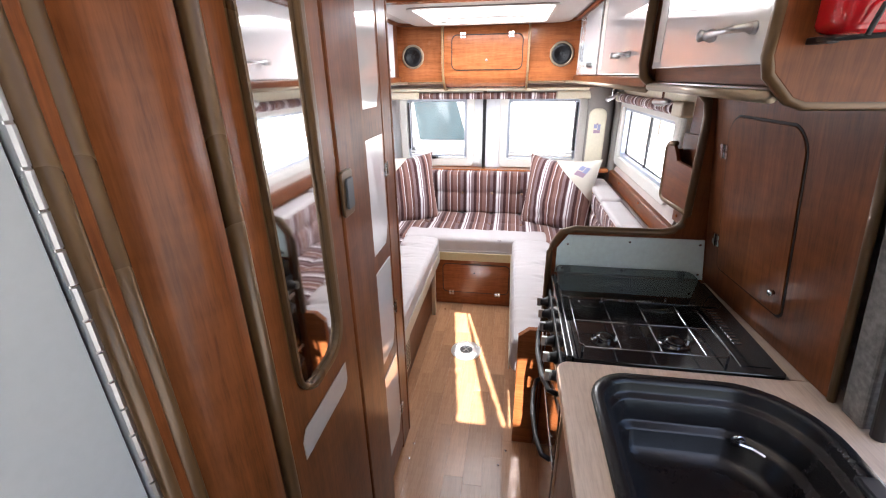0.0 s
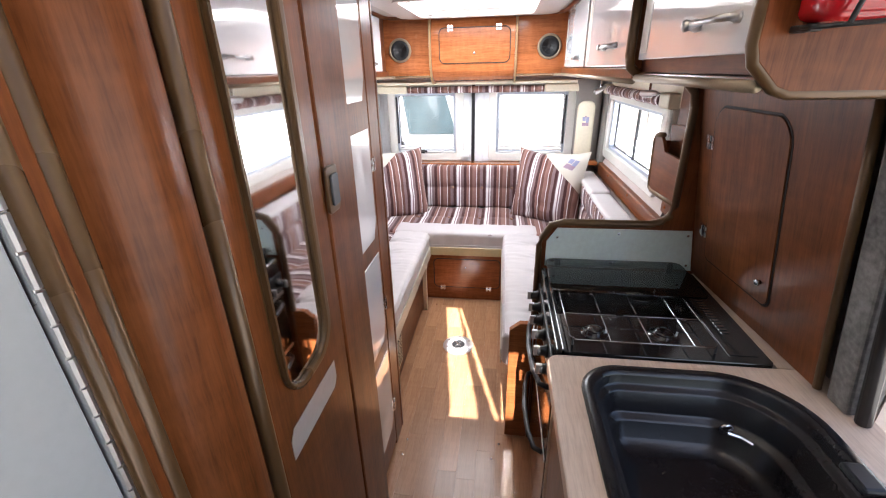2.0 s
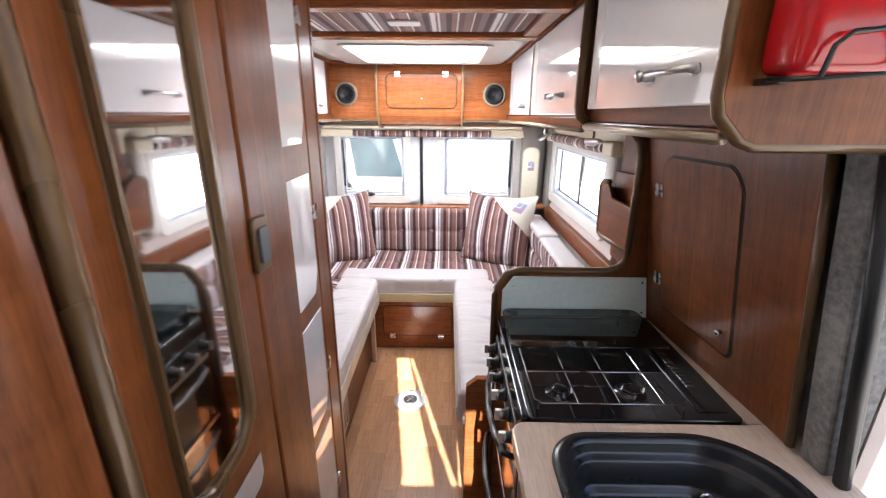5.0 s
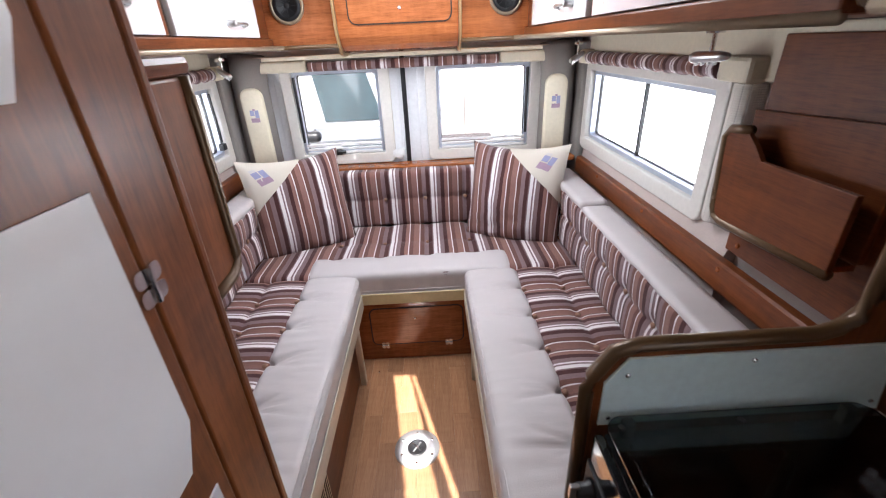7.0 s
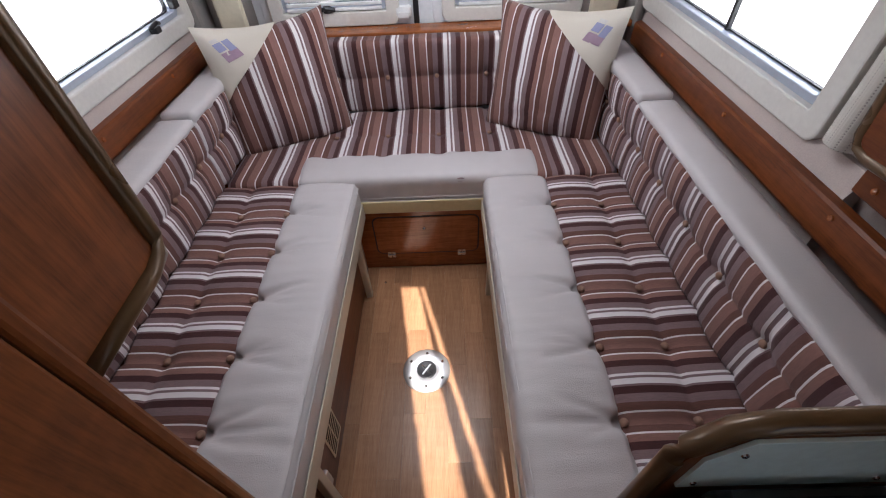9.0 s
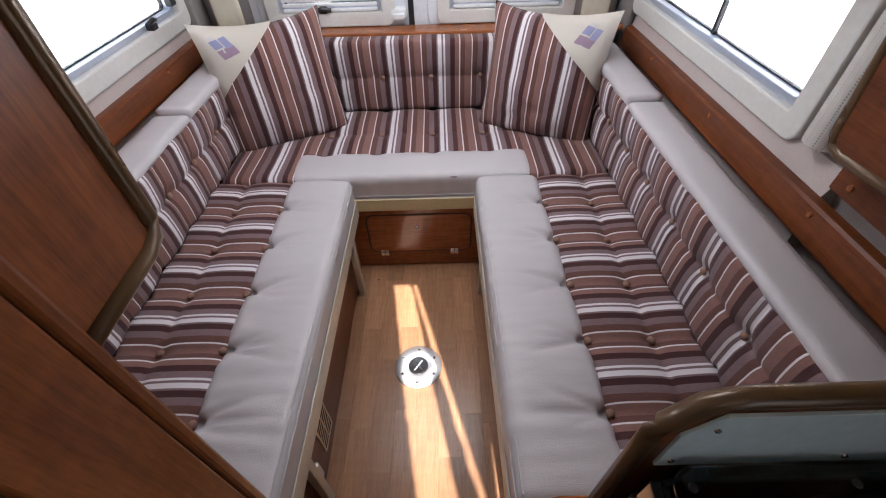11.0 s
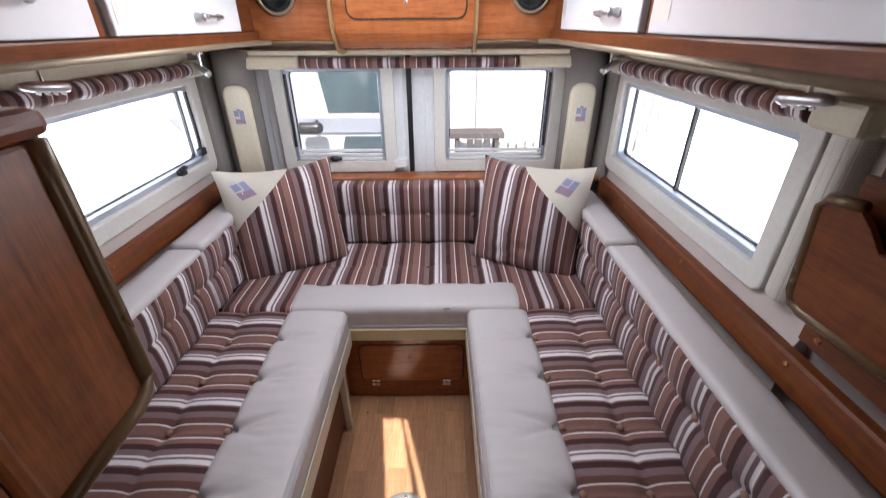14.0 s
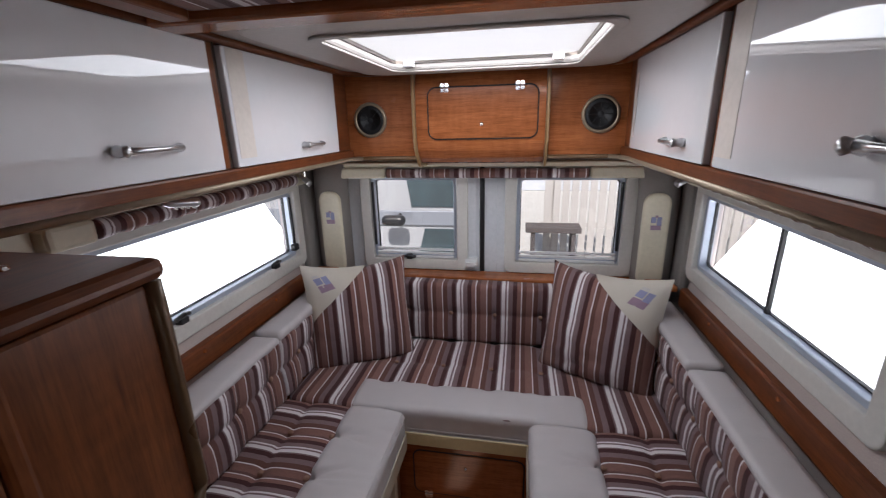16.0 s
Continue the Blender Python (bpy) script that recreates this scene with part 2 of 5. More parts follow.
def add_box(bm, x0, x1, y0, y1, z0, z1, bevel=0.0, seg=2):
    r = bmesh.ops.create_cube(bm, size=1.0)
    vs = r["verts"]
    for v in vs:
        v.co = Vector(((x0 + x1) / 2 + v.co.x * (x1 - x0), (y0 + y1) / 2 + v.co.y * (y1 - y0), (z0 + z1) / 2 + v.co.z * (z1 - z0)))
    if bevel:
        es = list({e for v in vs for e in v.link_edges})
        bmesh.ops.bevel(bm, geom=es, offset=bevel, segments=seg, affect="EDGES", profile=0.5)
    return bm


def box(x0, x1, y0, y1, z0, z1, bevel=0.003, seg=2):
    return add_box(bmesh.new(), x0, x1, y0, y1, z0, z1, bevel, seg)


def rounded(w, h, r, k=6, corners=(1, 1, 1, 1)):
    """Outline of a rounded rectangle about the origin, from its lower left, anticlockwise."""
    pts = []
    for i, (sx, sy) in enumerate(((-1, -1), (1, -1), (1, 1), (-1, 1))):
        rr = r * corners[i]
        cx, cy = sx * (w / 2 - rr), sy * (h / 2 - rr)
        if rr < 1e-6:
            pts.append((cx, cy))
            continue
        for j in range(k + 1):
            a = math.pi + i * math.pi / 2 + j * math.pi / 2 / k
            pts.append((cx + rr * math.cos(a), cy + rr * math.sin(a)))
    return pts


def to_plane(plane, u, v, d):
    return {"x": (d, u, v), "y": (u, d, v), "z": (u, v, d)}[plane]


def slab(outline, plane, d0, d1, hole=None, bevel=0.0, bm=None, centre=(0, 0)):
    """A plate with the given outline in a plane, from depth d0 to d1, with an optional hole of as many points."""
    bm = bm or bmesh.new()
    cu, cv = centre
    ring = lambda pts, d: [bm.verts.new(to_plane(plane, u + cu, v + cv, d)) for u, v in pts]
    a, b = ring(outline, d0), ring(outline, d1)
    n = len(outline)
    for i in range(n):
        bm.faces.new((a[i], a[(i + 1) % n], b[(i + 1) % n], b[i]))
    if hole:
        c, d = ring(hole, d0), ring(hole, d1)
        for i in range(n):
            j = (i + 1) % n
            bm.faces.new((c[i], d[i], d[j], c[j]))
            bm.faces.new((a[i], c[i], c[j], a[j]))
            bm.faces.new((b[i], b[j], d[j], d[i]))
    else:
        bm.faces.new(a)
        bm.faces.new(b)
    bmesh.ops.recalc_face_normals(bm, faces=bm.faces)
    if bevel:
        es = [e for e in bm.edges if len(e.link_faces) == 2 and e.calc_face_angle(0) > 1.0 and abs(e.verts[0].co["xyz".index(plane)] - e.verts[1].co["xyz".index(plane)]) < 1e-5]
        bmesh.ops.bevel(bm, geom=es, offset=bevel, segments=2, affect="EDGES", profile=0.5)
    return bm


def tube(points, radius, sides=8, bm=None, closed=False):
    """A round bar along points."""
    bm = bm or bmesh.new()
    pts = [Vector(p) for p in points]
    rings = []
    up = Vector((0.31, 0.17, 0.93))
    for i, p in enumerate(pts):
        if closed:
            d = pts[(i + 1) % len(pts)] - pts[i - 1]
        else:
            d = pts[min(i + 1, len(pts) - 1)] - pts[max(i - 1, 0)]
        d.normalize()
        s = d.cross(up).normalized()
        t = s.cross(d).normalized()
        rr = radius[i] if isinstance(radius, (list, tuple)) else radius
        rings.append([bm.verts.new(p + rr * (math.cos(a) * s + math.sin(a) * t)) for a in (2 * math.pi * k / sides for k in range(sides))])
    m = len(rings)
    for i in range(m if closed else m - 1):
        r0, r1 = rings[i], rings[(i + 1) % m]
        for k in range(sides):
            bm.faces.new((r0[k], r0[(k + 1) % sides], r1[(k + 1) % sides], r1[k]))
    if not closed:
        bm.faces.new(rings[0][::-1])
        bm.faces.new(rings[-1])
    bmesh.ops.recalc_face_normals(bm, faces=bm.faces)
    return bm


def lathe(profile, at, axis="z", sides=24, bm=None):
    """Turns a profile of (radius, height) about an axis."""
    bm = bm or bmesh.new()
    rings = []
    for r, h in profile:
        ring = []
        for k in range(sides):
            a = 2 * math.pi * k / sides
            c, s = r * math.cos(a), r * math.sin(a)
            ring.append(bm.verts.new(Vector(at) + Vector({"z": (c, s, h), "y": (c, h, s), "x": (h, c, s)}[axis])))
        rings.append(ring)
    for r0, r1 in zip(rings, rings[1:]):
        for k in range(sides):
            bm.faces.new((r0[k], r0[(k + 1) % sides], r1[(k + 1) % sides], r1[k]))
    bm.faces.new(rings[0])
    bm.faces.new(rings[-1])
    bmesh.ops.recalc_face_normals(bm, faces=bm.faces)
    return bm


def soft_box(x0, x1, y0, y1, z0, z1, r, cell=0.02, disp=None):
    """A cushion: a finely divided box with round edges, pushed out along its normals by disp(point, normal)."""
    bm = bmesh.new()
    lo, hi = Vector((x0, y0, z0)), Vector((x1, y1, z1))
    cnt = [max(2, min(150, round((hi[i] - lo[i]) / cell))) for i in range(3)]
    seen = {}

    def vert(i, j, k):
        key = (i, j, k)
        if key not in seen:
            p = Vector([lo[a] + (hi[a] - lo[a]) * key[a] / cnt[a] for a in range(3)])
            q = Vector([min(max(p[a], lo[a] + r), hi[a] - r) for a in range(3)])
            nrm = (p - q).normalized() if (p - q).length > 1e-6 else Vector((0, 0, 1))
            p = q + nrm * r
            if disp:
                p = p + nrm * disp(p, nrm)
            seen[key] = bm.verts.new(p)
        return seen[key]

    for a in range(3):
        b, c = (a + 1) % 3, (a + 2) % 3
        for side in (0, cnt[a]):
            for i in range(cnt[b]):
                for j in range(cnt[c]):
                    q = []
                    for di, dj in ((0, 0), (1, 0), (1, 1), (0, 1)):
                        key = [0, 0, 0]
                        key[a], key[b], key[c] = side, i + di, j + dj
                        q.append(vert(*key))
                    bm.faces.new(q if side else q[::-1])
    return bm

# ---- the van's shell ----


def pierced(plane, d0, d1, u0, u1, v0, v1, holes):
    """A wall of thickness d0..d1 with rectangular openings (u0, u1, v0, v1)."""
    us = sorted({u0, u1, *(h[0] for h in holes), *(h[1] for h in holes)})
    bm = bmesh.new()
    for a, b in zip(us, us[1:]):
        m = (a + b) / 2
        cuts = sorted((h[2], h[3]) for h in holes if h[0] < m < h[1])
        z = v0
        spans = []
        for lo, hi in cuts:
            if lo > z:
                spans.append((z, lo))
            z = hi
        if z < v1:
            spans.append((z, v1))
        for lo, hi in spans:
            p, q = to_plane(plane, a, lo, d0), to_plane(plane, b, hi, d1)
            add_box(bm, p[0], q[0], p[1], q[1], p[2], q[2])
    return bm


floor = setting("floor", box(-1.0, 1.0, -1.6, 4.40, -0.08, -0.006, 0), plank_m, "oak-effect floor boards running the length of the van", "floor")
WIN_R, WIN_L = (3.10, 4.12, 0.985, 1.325), (3.0, 4.12, 0.985, 1.325)
VENT = (-0.10, 0.60, 0.85, 1.90)
SKY = (-0.31, 0.38, 3.20, 3.88)
setting("wall_right", pierced("x", 1.0, 1.06, -1.6, 4.46, 0.0, 1.95, [WIN_R, (0.15, 1.69, 0.02, 1.72)]), lining_m, "beige carpet-lined side wall with a window and an open side door", "wall")
setting("wall_left", pierced("x", -1.06, -1.0, -1.6, 4.46, 0.0, 1.95, [WIN_L]), lining_m, "beige carpet-lined side wall with a window", "wall")
setting("ceiling", pierced("z", 1.87, 1.93, -1.0, 1.0, -1.6, 4.40, [SKY, VENT]), ceiling_m, "pale lined ceiling with a large roof light", "ceiling")
# front end is out of view; closed without a windscreen to keep daylight out
setting("wall_front", pierced("y", -1.66, -1.6, -1.0, 1.0, 0.0, 1.87, []), grey_lining_m, "plain grey wall added to close the unseen front end", "wall")
RW_L, RW_R = (-0.64, -0.15, 0.90, 1.37), (0.17, 0.71, 0.90, 1.37)
setting("door_1", pierced("y", 4.40, 4.45, -1.0, -0.022, 0.0, 1.87, [RW_L]), door_paint_m, "white painted rear van door, closed", "door")
setting("door_2", pierced("y", 4.40, 4.45, -0.004, 1.0, 0.0, 1.87, [RW_R]), door_paint_m, "white painted rear van door, closed", "door")
setting("trim", box(-0.026, 0.0, 4.385, 4.44, 0.0, 1.87, 0.004), dark_m, "black rubber seal between the rear doors", "trim")

cream_white_m = plain("off_white_window_plastic", (0.66, 0.64, 0.60), 0.4)
rim_m = plain("pale_blue_grey_aluminium", (0.48, 0.53, 0.62), 0.3, 0.4)


def ring_frame(name, plane, c, w, h, border, d0, d1, material, parent, r=0.04, bevel=0.006, label=""):
    out, inn = rounded(w, h, r), rounded(w - 2 * border, h - 2 * border, max(0.006, r - border * 0.6))
    return part(name, slab(out, plane, d0, d1, inn, bevel, None, c), material, parent, label)


def window(name, plane, hole, face, out, label, dividers=()):
    """A framed van window in a hole, its inner frame standing proud of the wall at depth face."""
    u0, u1, v0, v1 = hole
    c, w, h = ((u0 + u1) / 2, (v0 + v1) / 2), u1 - u0, v1 - v0
    s = 1 if out > face else -1
    w0 = thing(name, to_plane(plane, c[0], v0, out), label, "window", "", "structure")
    ring_frame("window_frame", plane, c, w + 0.12, h + 0.12, 0.062, face - s * 0.022, face + s * 0.0145, cream_white_m, w0)
    ring_frame("inner_rim", plane, c, w - 0.002, h - 0.002, 0.020, face + s * 0.0, face + s * 0.05, rim_m, w0, 0.03, 0.003)
    ring_frame("rubber_seal", plane, c, w - 0.03, h - 0.03, 0.010, face + s * 0.03, face + s * 0.045, dark_m, w0, 0.025, 0.0)
    p = part("pane", slab(rounded(w - 0.035, h - 0.035, 0.02), plane, face + s * 0.036, face + s * 0.040, None, 0, None, c), glass_m, w0)
    p.visible_shadow = False
    for u in dividers:
        part("divider", slab([(-0.007, -h / 2 + 0.02), (0.007, -h / 2 + 0.02), (0.007, h / 2 - 0.02), (-0.007, h / 2 - 0.02)], plane, face + s * 0.02, face + s * 0.034, None, 0, None, (u, c[1])), dark_m, w0)
    return w0


window("window_1", "x", WIN_R, 0.985, 1.06, "off-white framed sliding side window, blind rolled up", (3.60,))
win_l = window("window_2", "x", WIN_L, -0.985, -1.06, "off-white framed top-hung side window, blind rolled up")
win_bl = window("window_3", "y", RW_L, 4.385, 4.45, "white framed rear door window with a catch")
win_br = window("window_4", "y", RW_R, 4.385, 4.45, "white framed rear door window with an insect screen")
# catches and stays of the windows
for y, z in ((3.89, 1.0), (3.30, 1.0)):
    part("catch", tube([(-0.965, y - 0.035, z + 0.01), (-0.955, y, z + 0.022), (-0.965, y + 0.03, z + 0.012)], 0.008), dark_m, win_l)
    part("catch_base", box(-0.985, -0.955, y - 0.018, y + 0.018, z - 0.014, z + 0.008, 0.004), dark_m, win_l)
part("stay", tube([(-0.975, 4.085, 1.04), (-0.968, 4.078, 1.10), (-0.975, 4.085, 1.30)], 0.008), dark_m, win_l)
part("stay_lock", box(-0.985, -0.955, 4.06, 4.10, 1.02, 1.055, 0.006), dark_m, win_l)
for sg, wn_, x in ((-1, win_bl, -0.625), (1, win_br, 0.693)):
    part("stay", tube([(x, 4.372, 0.98), (x - sg * 0.004, 4.362, 1.10), (x, 4.37, 1.34)], 0.008), dark_m, wn_)
part("catch", tube([(-0.46, 4.36, 0.915), (-0.43, 4.345, 0.925), (-0.39, 4.36, 0.915)], 0.009), dark_m, win_bl)
part("catch_base", box(-0.445, -0.41, 4.355, 4.38, 0.90, 0.93, 0.005), dark_m, win_bl)
for wn_, x0, x1 in ((win_bl, -0.62, -0.17), (win_br, 0.19, 0.69)):
    for k in range(3):
        part("blind_rail", box(x0, x1, 4.372, 4.384, 0.905 + 0.022 * k, 0.92 + 0.022 * k, 0.004), white_plastic_m, wn_)
# pressed recesses of the doors round the windows
for name, (u0, u1, v0, v1) in (("trim", RW_L), ("trim", RW_R)):
    c = ((u0 + u1) / 2, (v0 + v1) / 2)
    ob = part("trim", slab(rounded(u1 - u0 + 0.21, v1 - v0 + 0.2, 0.07), "y", 4.392, 4.401, rounded(u1 - u0 + 0.115, v1 - v0 + 0.115, 0.05), 0.004, None, c), door_paint_m)
    tagged(ob, "pale moulded recess round a rear door window", "trim", "", "structure")

# roof light
roof_frame_m = plain("warm_grey_plastic", (0.50, 0.46, 0.43), 0.4)
rl = thing("window_5", (0.03, 3.5, 1.87), "large opening roof light with a white frame in the ceiling", "roof light", "", "structure")
rc = (0.035, 3.54)
part("window_frame", slab(rounded(1.02, 0.98, 0.12), "z", 1.845, 1.8695, rounded(0.69, 0.68, 0.05), 0.010, None, rc), roof_frame_m, rl)
part("frame_lip", slab(rounded(0.75, 0.74, 0.06), "z", 1.838, 1.8445, rounded(0.695, 0.685, 0.05), 0.003, None, rc), roof_frame_m, rl)
part("pane", slab(rounded(0.685, 0.675, 0.05), "z", 1.878, 1.886, None, 0, None, rc), dome_m, rl, "white frosted dome")
for u in (-0.25, 0.31):
    part("catch", box(u - 0.02, u + 0.02, 3.835, 3.868, 1.852, 1.874, 0.005), white_plastic_m, rl)
# unseen roof hatch over the gangway; a made-up blind shapes its sunlight
hatch = thing("window_6", (0.25, 1.375, 1.87), "unseen roof hatch over the gangway, its made-up blind cutting the sun into streaks", "roof hatch", "", "structure")
part("window_frame", slab(rounded(0.84, 1.19, 0.06), "z", 1.846, 1.8695, rounded(0.70, 1.05, 0.04), 0.006, None, (0.25, 1.375)), white_plastic_m, hatch)


def skew(x00, x01, x10, x11, y0=0.85, y1=1.90):
    wave = lambda k, x: 0.010 * noise.noise(Vector((k * 0.9, x * 40, 2.0))) + 0.006 * noise.noise(Vector((k * 2.3, x * 17, 5.0)))
    side = lambda a, b: [(a + (b - a) * k / 24 + (wave(k, a) if abs(a) < 0.31 and a > -0.1 else 0), y0 + (y1 - y0) * k / 24) for k in range(25)]
    return slab(side(x00, x10) + side(x01, x11)[::-1], "z", 1.895, 1.898)


# plates added out of view; their gaps run askew to throw sun streaks
sun_mask_m = translucent("cream_sun_mask", (0.66, 0.62, 0.55), 0.62)
part("blind", skew(-0.10, 0.084, -0.10, -0.066), sun_mask_m, hatch)
part("blind", skew(0.219, 0.299, 0.015, 0.016), sun_mask_m, hatch)
part("blind", skew(0.321, 0.325, 0.033, 0.325), sun_mask_m, hatch)
part("blind", skew(0.325, 0.385, 0.325, 0.385, 1.17, 1.90), sun_mask_m, hatch)
part("blind", skew(0.385, 0.60, 0.385, 0.60), sun_mask_m, hatch)
# ceiling: striped roof panel, cross bar and coving
rp = thing("ceiling_panel", (0.0, 2.8, 1.86), "striped fabric roof panel in a cherry frame", "ceiling panel")
part("fabric", box(-0.46, 0.50, 2.56, 2.975, 1.861, 1.8695, 0.003), stripe_x, rp)
part("cross_bar", box(-0.58, 0.58, 2.985, 3.065, 1.842, 1.8695, 0.008), wood_x, rp)
part("cross_bar", box(-0.58, 0.58, 2.48, 2.55, 1.842, 1.8695, 0.008), wood_x, rp)
for x0, x1 in ((-0.53, -0.47), (0.51, 0.57)):
    part("side_bar", box(x0, x1, 2.552, 2.983, 1.846, 1.8695, 0.006), wood_y, rp)
part("roof_lamp", box(-0.03, 0.09, 2.74, 2.82, 1.852, 1.8608, 0.006), white_plastic_m, rp)
for sg in (-1, 1):
    ob = part("trim", tube([(sg * 0.592, 2.40, 1.862), (sg * 0.592, 3.95, 1.862), (sg * 0.585, 4.02, 1.862), (sg * 0.55, 4.065, 1.862), (sg * 0.48, 4.085, 1.862), (0, 4.085, 1.862)], 0.012, 8), wood_y, None, "", True)
    tagged(ob, "curved cherry coving under the ceiling", "trim", "", "structure")

# corner pillars with cream pads
emblem_blue, emblem_red = plain("faded_blue_print", (0.27, 0.28, 0.44), 0.6), plain("faded_mauve_print", (0.33, 0.22, 0.29), 0.6)
for sg in (-1, 1):
    ob = part("trim", tube([(sg * 0.86, 4.34, 0.5), (sg * 0.86, 4.35, 1.30), (sg * 0.84, 4.33, 1.458)], 0.095, 16), grey_lining_m, None, "", True)
    tagged(ob, "grey lined corner pillar of the van", "trim", "", "structure")
    ob = part("trim", box(min(sg * 0.95, sg * 0.998), max(sg * 0.95, sg * 0.998), 4.19, 4.39, 0.5, 1.458, 0.02), grey_lining_m)
    tagged(ob, "grey lined corner pillar of the van", "trim", "", "structure")
    pad = thing("pillar_pad", (sg * 0.82, 4.26, 0.85), "cream plastic pillar cover with a small emblem", "panel", "pillar covers")
    cx = sg * 0.828
    part("cover", slab(rounded(0.125, 0.46, 0.05), "y", 4.235, 4.262, None, 0.012, None, (cx, 1.075)), cream_plastic_m, pad)
    for dx, dz, w, h, m_ in ((-0.012, 0.016, 0.022, 0.028, emblem_blue), (0.013, 0.010, 0.02, 0.04, emblem_blue), (0.0, -0.022, 0.046, 0.022, emblem_red), (0.0, 0.033, 0.012, 0.010, emblem_red)):
        part("emblem", box(cx + dx - w / 2, cx + dx + w / 2, 4.232, 4.2358, 1.163 + dz - h / 2, 1.163 + dz + h / 2, 0), m_, pad)
    ob = part("wooden_block", box(min(sg * 0.80, sg * 0.93), max(sg * 0.80, sg * 0.93), 4.13, 4.23, 0.855, 0.885, 0.01), wood_x)
    tagged(ob, "small cherry corner shelf beside the back cushions", "shelf", "corner shelves")

# rear pelmet and rolled blinds
pel = thing("roller_blind", (0, 4.33, 1.36), "rolled striped blind in a cream pelmet over the rear doors", "blind")
part("roll", lathe([(0.024, -0.52), (0.026, 0), (0.024, 0.52)], (0, 4.325, 1.392), "x", 14), stripe_x, pel, "", True)
for x0, x1 in ((-0.86, -0.525), (0.525, 0.86)):
    part("pelmet_end", box(x0, x1, 4.29, 4.36, 1.368, 1.425, 0.012), cream_plastic_m, pel)
part("bar", box(-0.9, 0.9, 4.30, 4.384, 1.426, 1.45, 0.006), cream_plastic_m, pel)
for sg in (-1, 1):
    sb = thing("roller_blind", (sg * 0.95, 3.6, 1.36), "rolled striped blind above a side window", "blind", "side blinds")
    prof = []
    for k in range(41):
        y = -0.52 + 1.04 * k / 40
        prof.append((0.027 + 0.003 * math.sin(k * 1.9), y))
    part("roll", lathe(prof, (sg * 0.945, 3.58, 1.385), "y", 12), stripe_y, sb, "", True)
    for y0, y1 in ((2.93, 3.055), (4.105, 4.20)):
        part("end_cap", box(min(sg * 0.92, sg * 0.985), max(sg * 0.92, sg * 0.985), y0, y1, 1.355, 1.42, 0.012), cream_plastic_m, sb)
    part("back_rail", box(min(sg * 0.968, sg * 0.998), max(sg * 0.968, sg * 0.998), 2.65, 4.18, 1.36, 1.490, 0.006), cream_plastic_m, sb)


def spot_lamp(x, y, z, sg, aim):
    """A swivelling reading lamp hung under the locker."""
    sl = thing("reading_lamp", (x, y, z), "small chrome and white reading lamp under the locker", "lamp", "reading lamps")
    part("stem", tube([(x, y, z + 0.075), (x, y, z + 0.012)], 0.006), chrome_m, sl)
    v = Vector(aim).normalized()
    c = Vector((x, y, z))
    part("head", tube([c - v * 0.05, c - v * 0.03, c + v * 0.045, c + v * 0.055], [0.008, 0.013, 0.015, 0.012], 12), steel_m, sl, "", True)
    part("base", lathe([(0.022, 0), (0.022, 0.012)], (x, y, z + 0.055), "z", 14), chrome_m, sl)
    for k in range(4):
        part("fin", tube([c + v * (-0.02 + 0.018 * k) + Vector((0, 0, -0.015)), c + v * (-0.012 + 0.018 * k) + Vector((0, 0, -0.018))], 0.004, 6), white_plastic_m, sl)


spot_lamp(0.86, 3.0, 1.42, 1, (-0.3, 0.9, -0.05))
spot_lamp(-0.86, 3.28, 1.42, -1, (0.4, 0.9, -0.1))
spot_lamp(0.88, 4.10, 1.39, 1, (-0.7, -0.5, -0.3))
spot_lamp(-0.88, 4.10, 1.39, -1, (0.7, -0.5, -0.3))

# ---- fittings ----


def hinge(parent, plane, u, v, d, out, along="v", size=0.02):
    """A small chrome butterfly hinge on a face at depth d, standing out towards out."""
    hb = bmesh.new()
    for s in (-1, 1):
        for t in (-1, 1):
            du, dv = (t * size * 0.55, s * size * 0.55) if along == "v" else (s * size * 0.55, t * size * 0.55)
            slab(rounded(size * 0.95, size * 0.95, size * 0.35, 3), plane, min(d, d + out * 0.003), max(d, d + out * 0.003), None, 0, hb, (u + du, v + dv))
    h = part("hinge", hb, chrome_m, parent)
    a, b = ((u, v - size), (u, v + size)) if along == "v" else ((u - size, v), (u + size, v))
    part("hinge_pin", tube([to_plane(plane, a[0], a[1], d + out * 0.004), to_plane(plane, b[0], b[1], d + out * 0.004)], 0.004, 8), chrome_m, h)
    return h


def knob(parent, plane, u, v, d, out, r=0.008):
    c = to_plane(plane, u, v, d)
    return part("knob", lathe([(r * 0.7, 0), (r * 0.6, out * 0.004), (r, out * 0.007), (r * 0.85, out * 0.012), (r * 0.3, out * 0.014)], c, plane, 14), chrome_m, parent, "", True)


def bow_handle(parent, x, y0, y1, z, out):
    """A cast handle with a knuckle at one end and a bowed grip."""
    o = out
    h = part("handle", tube([(x, y0, z), (x + o * 0.016, y0 + 0.006, z), (x + o * 0.026, y0 + (y1 - y0) * 0.3, z), (x + o * 0.028, y0 + (y1 - y0) * 0.6, z), (x + o * 0.02, y1 - 0.01, z), (x, y1, z)], [0.008, 0.009, 0.006, 0.005, 0.007, 0.008], 10), steel_m, parent, "satin metal handle", True)
    part("knuckle", lathe([(0.011, 0), (0.013, o * 0.008), (0.009, o * 0.018), (0.012, o * 0.028), (0.006, o * 0.034)], (x, y0, z), "x", 14), steel_m, h, "", True)
    part("foot", lathe([(0.010, 0), (0.010, o * 0.008), (0.006, o * 0.014)], (x, y1, z), "x", 12), steel_m, h, "", True)
    return h


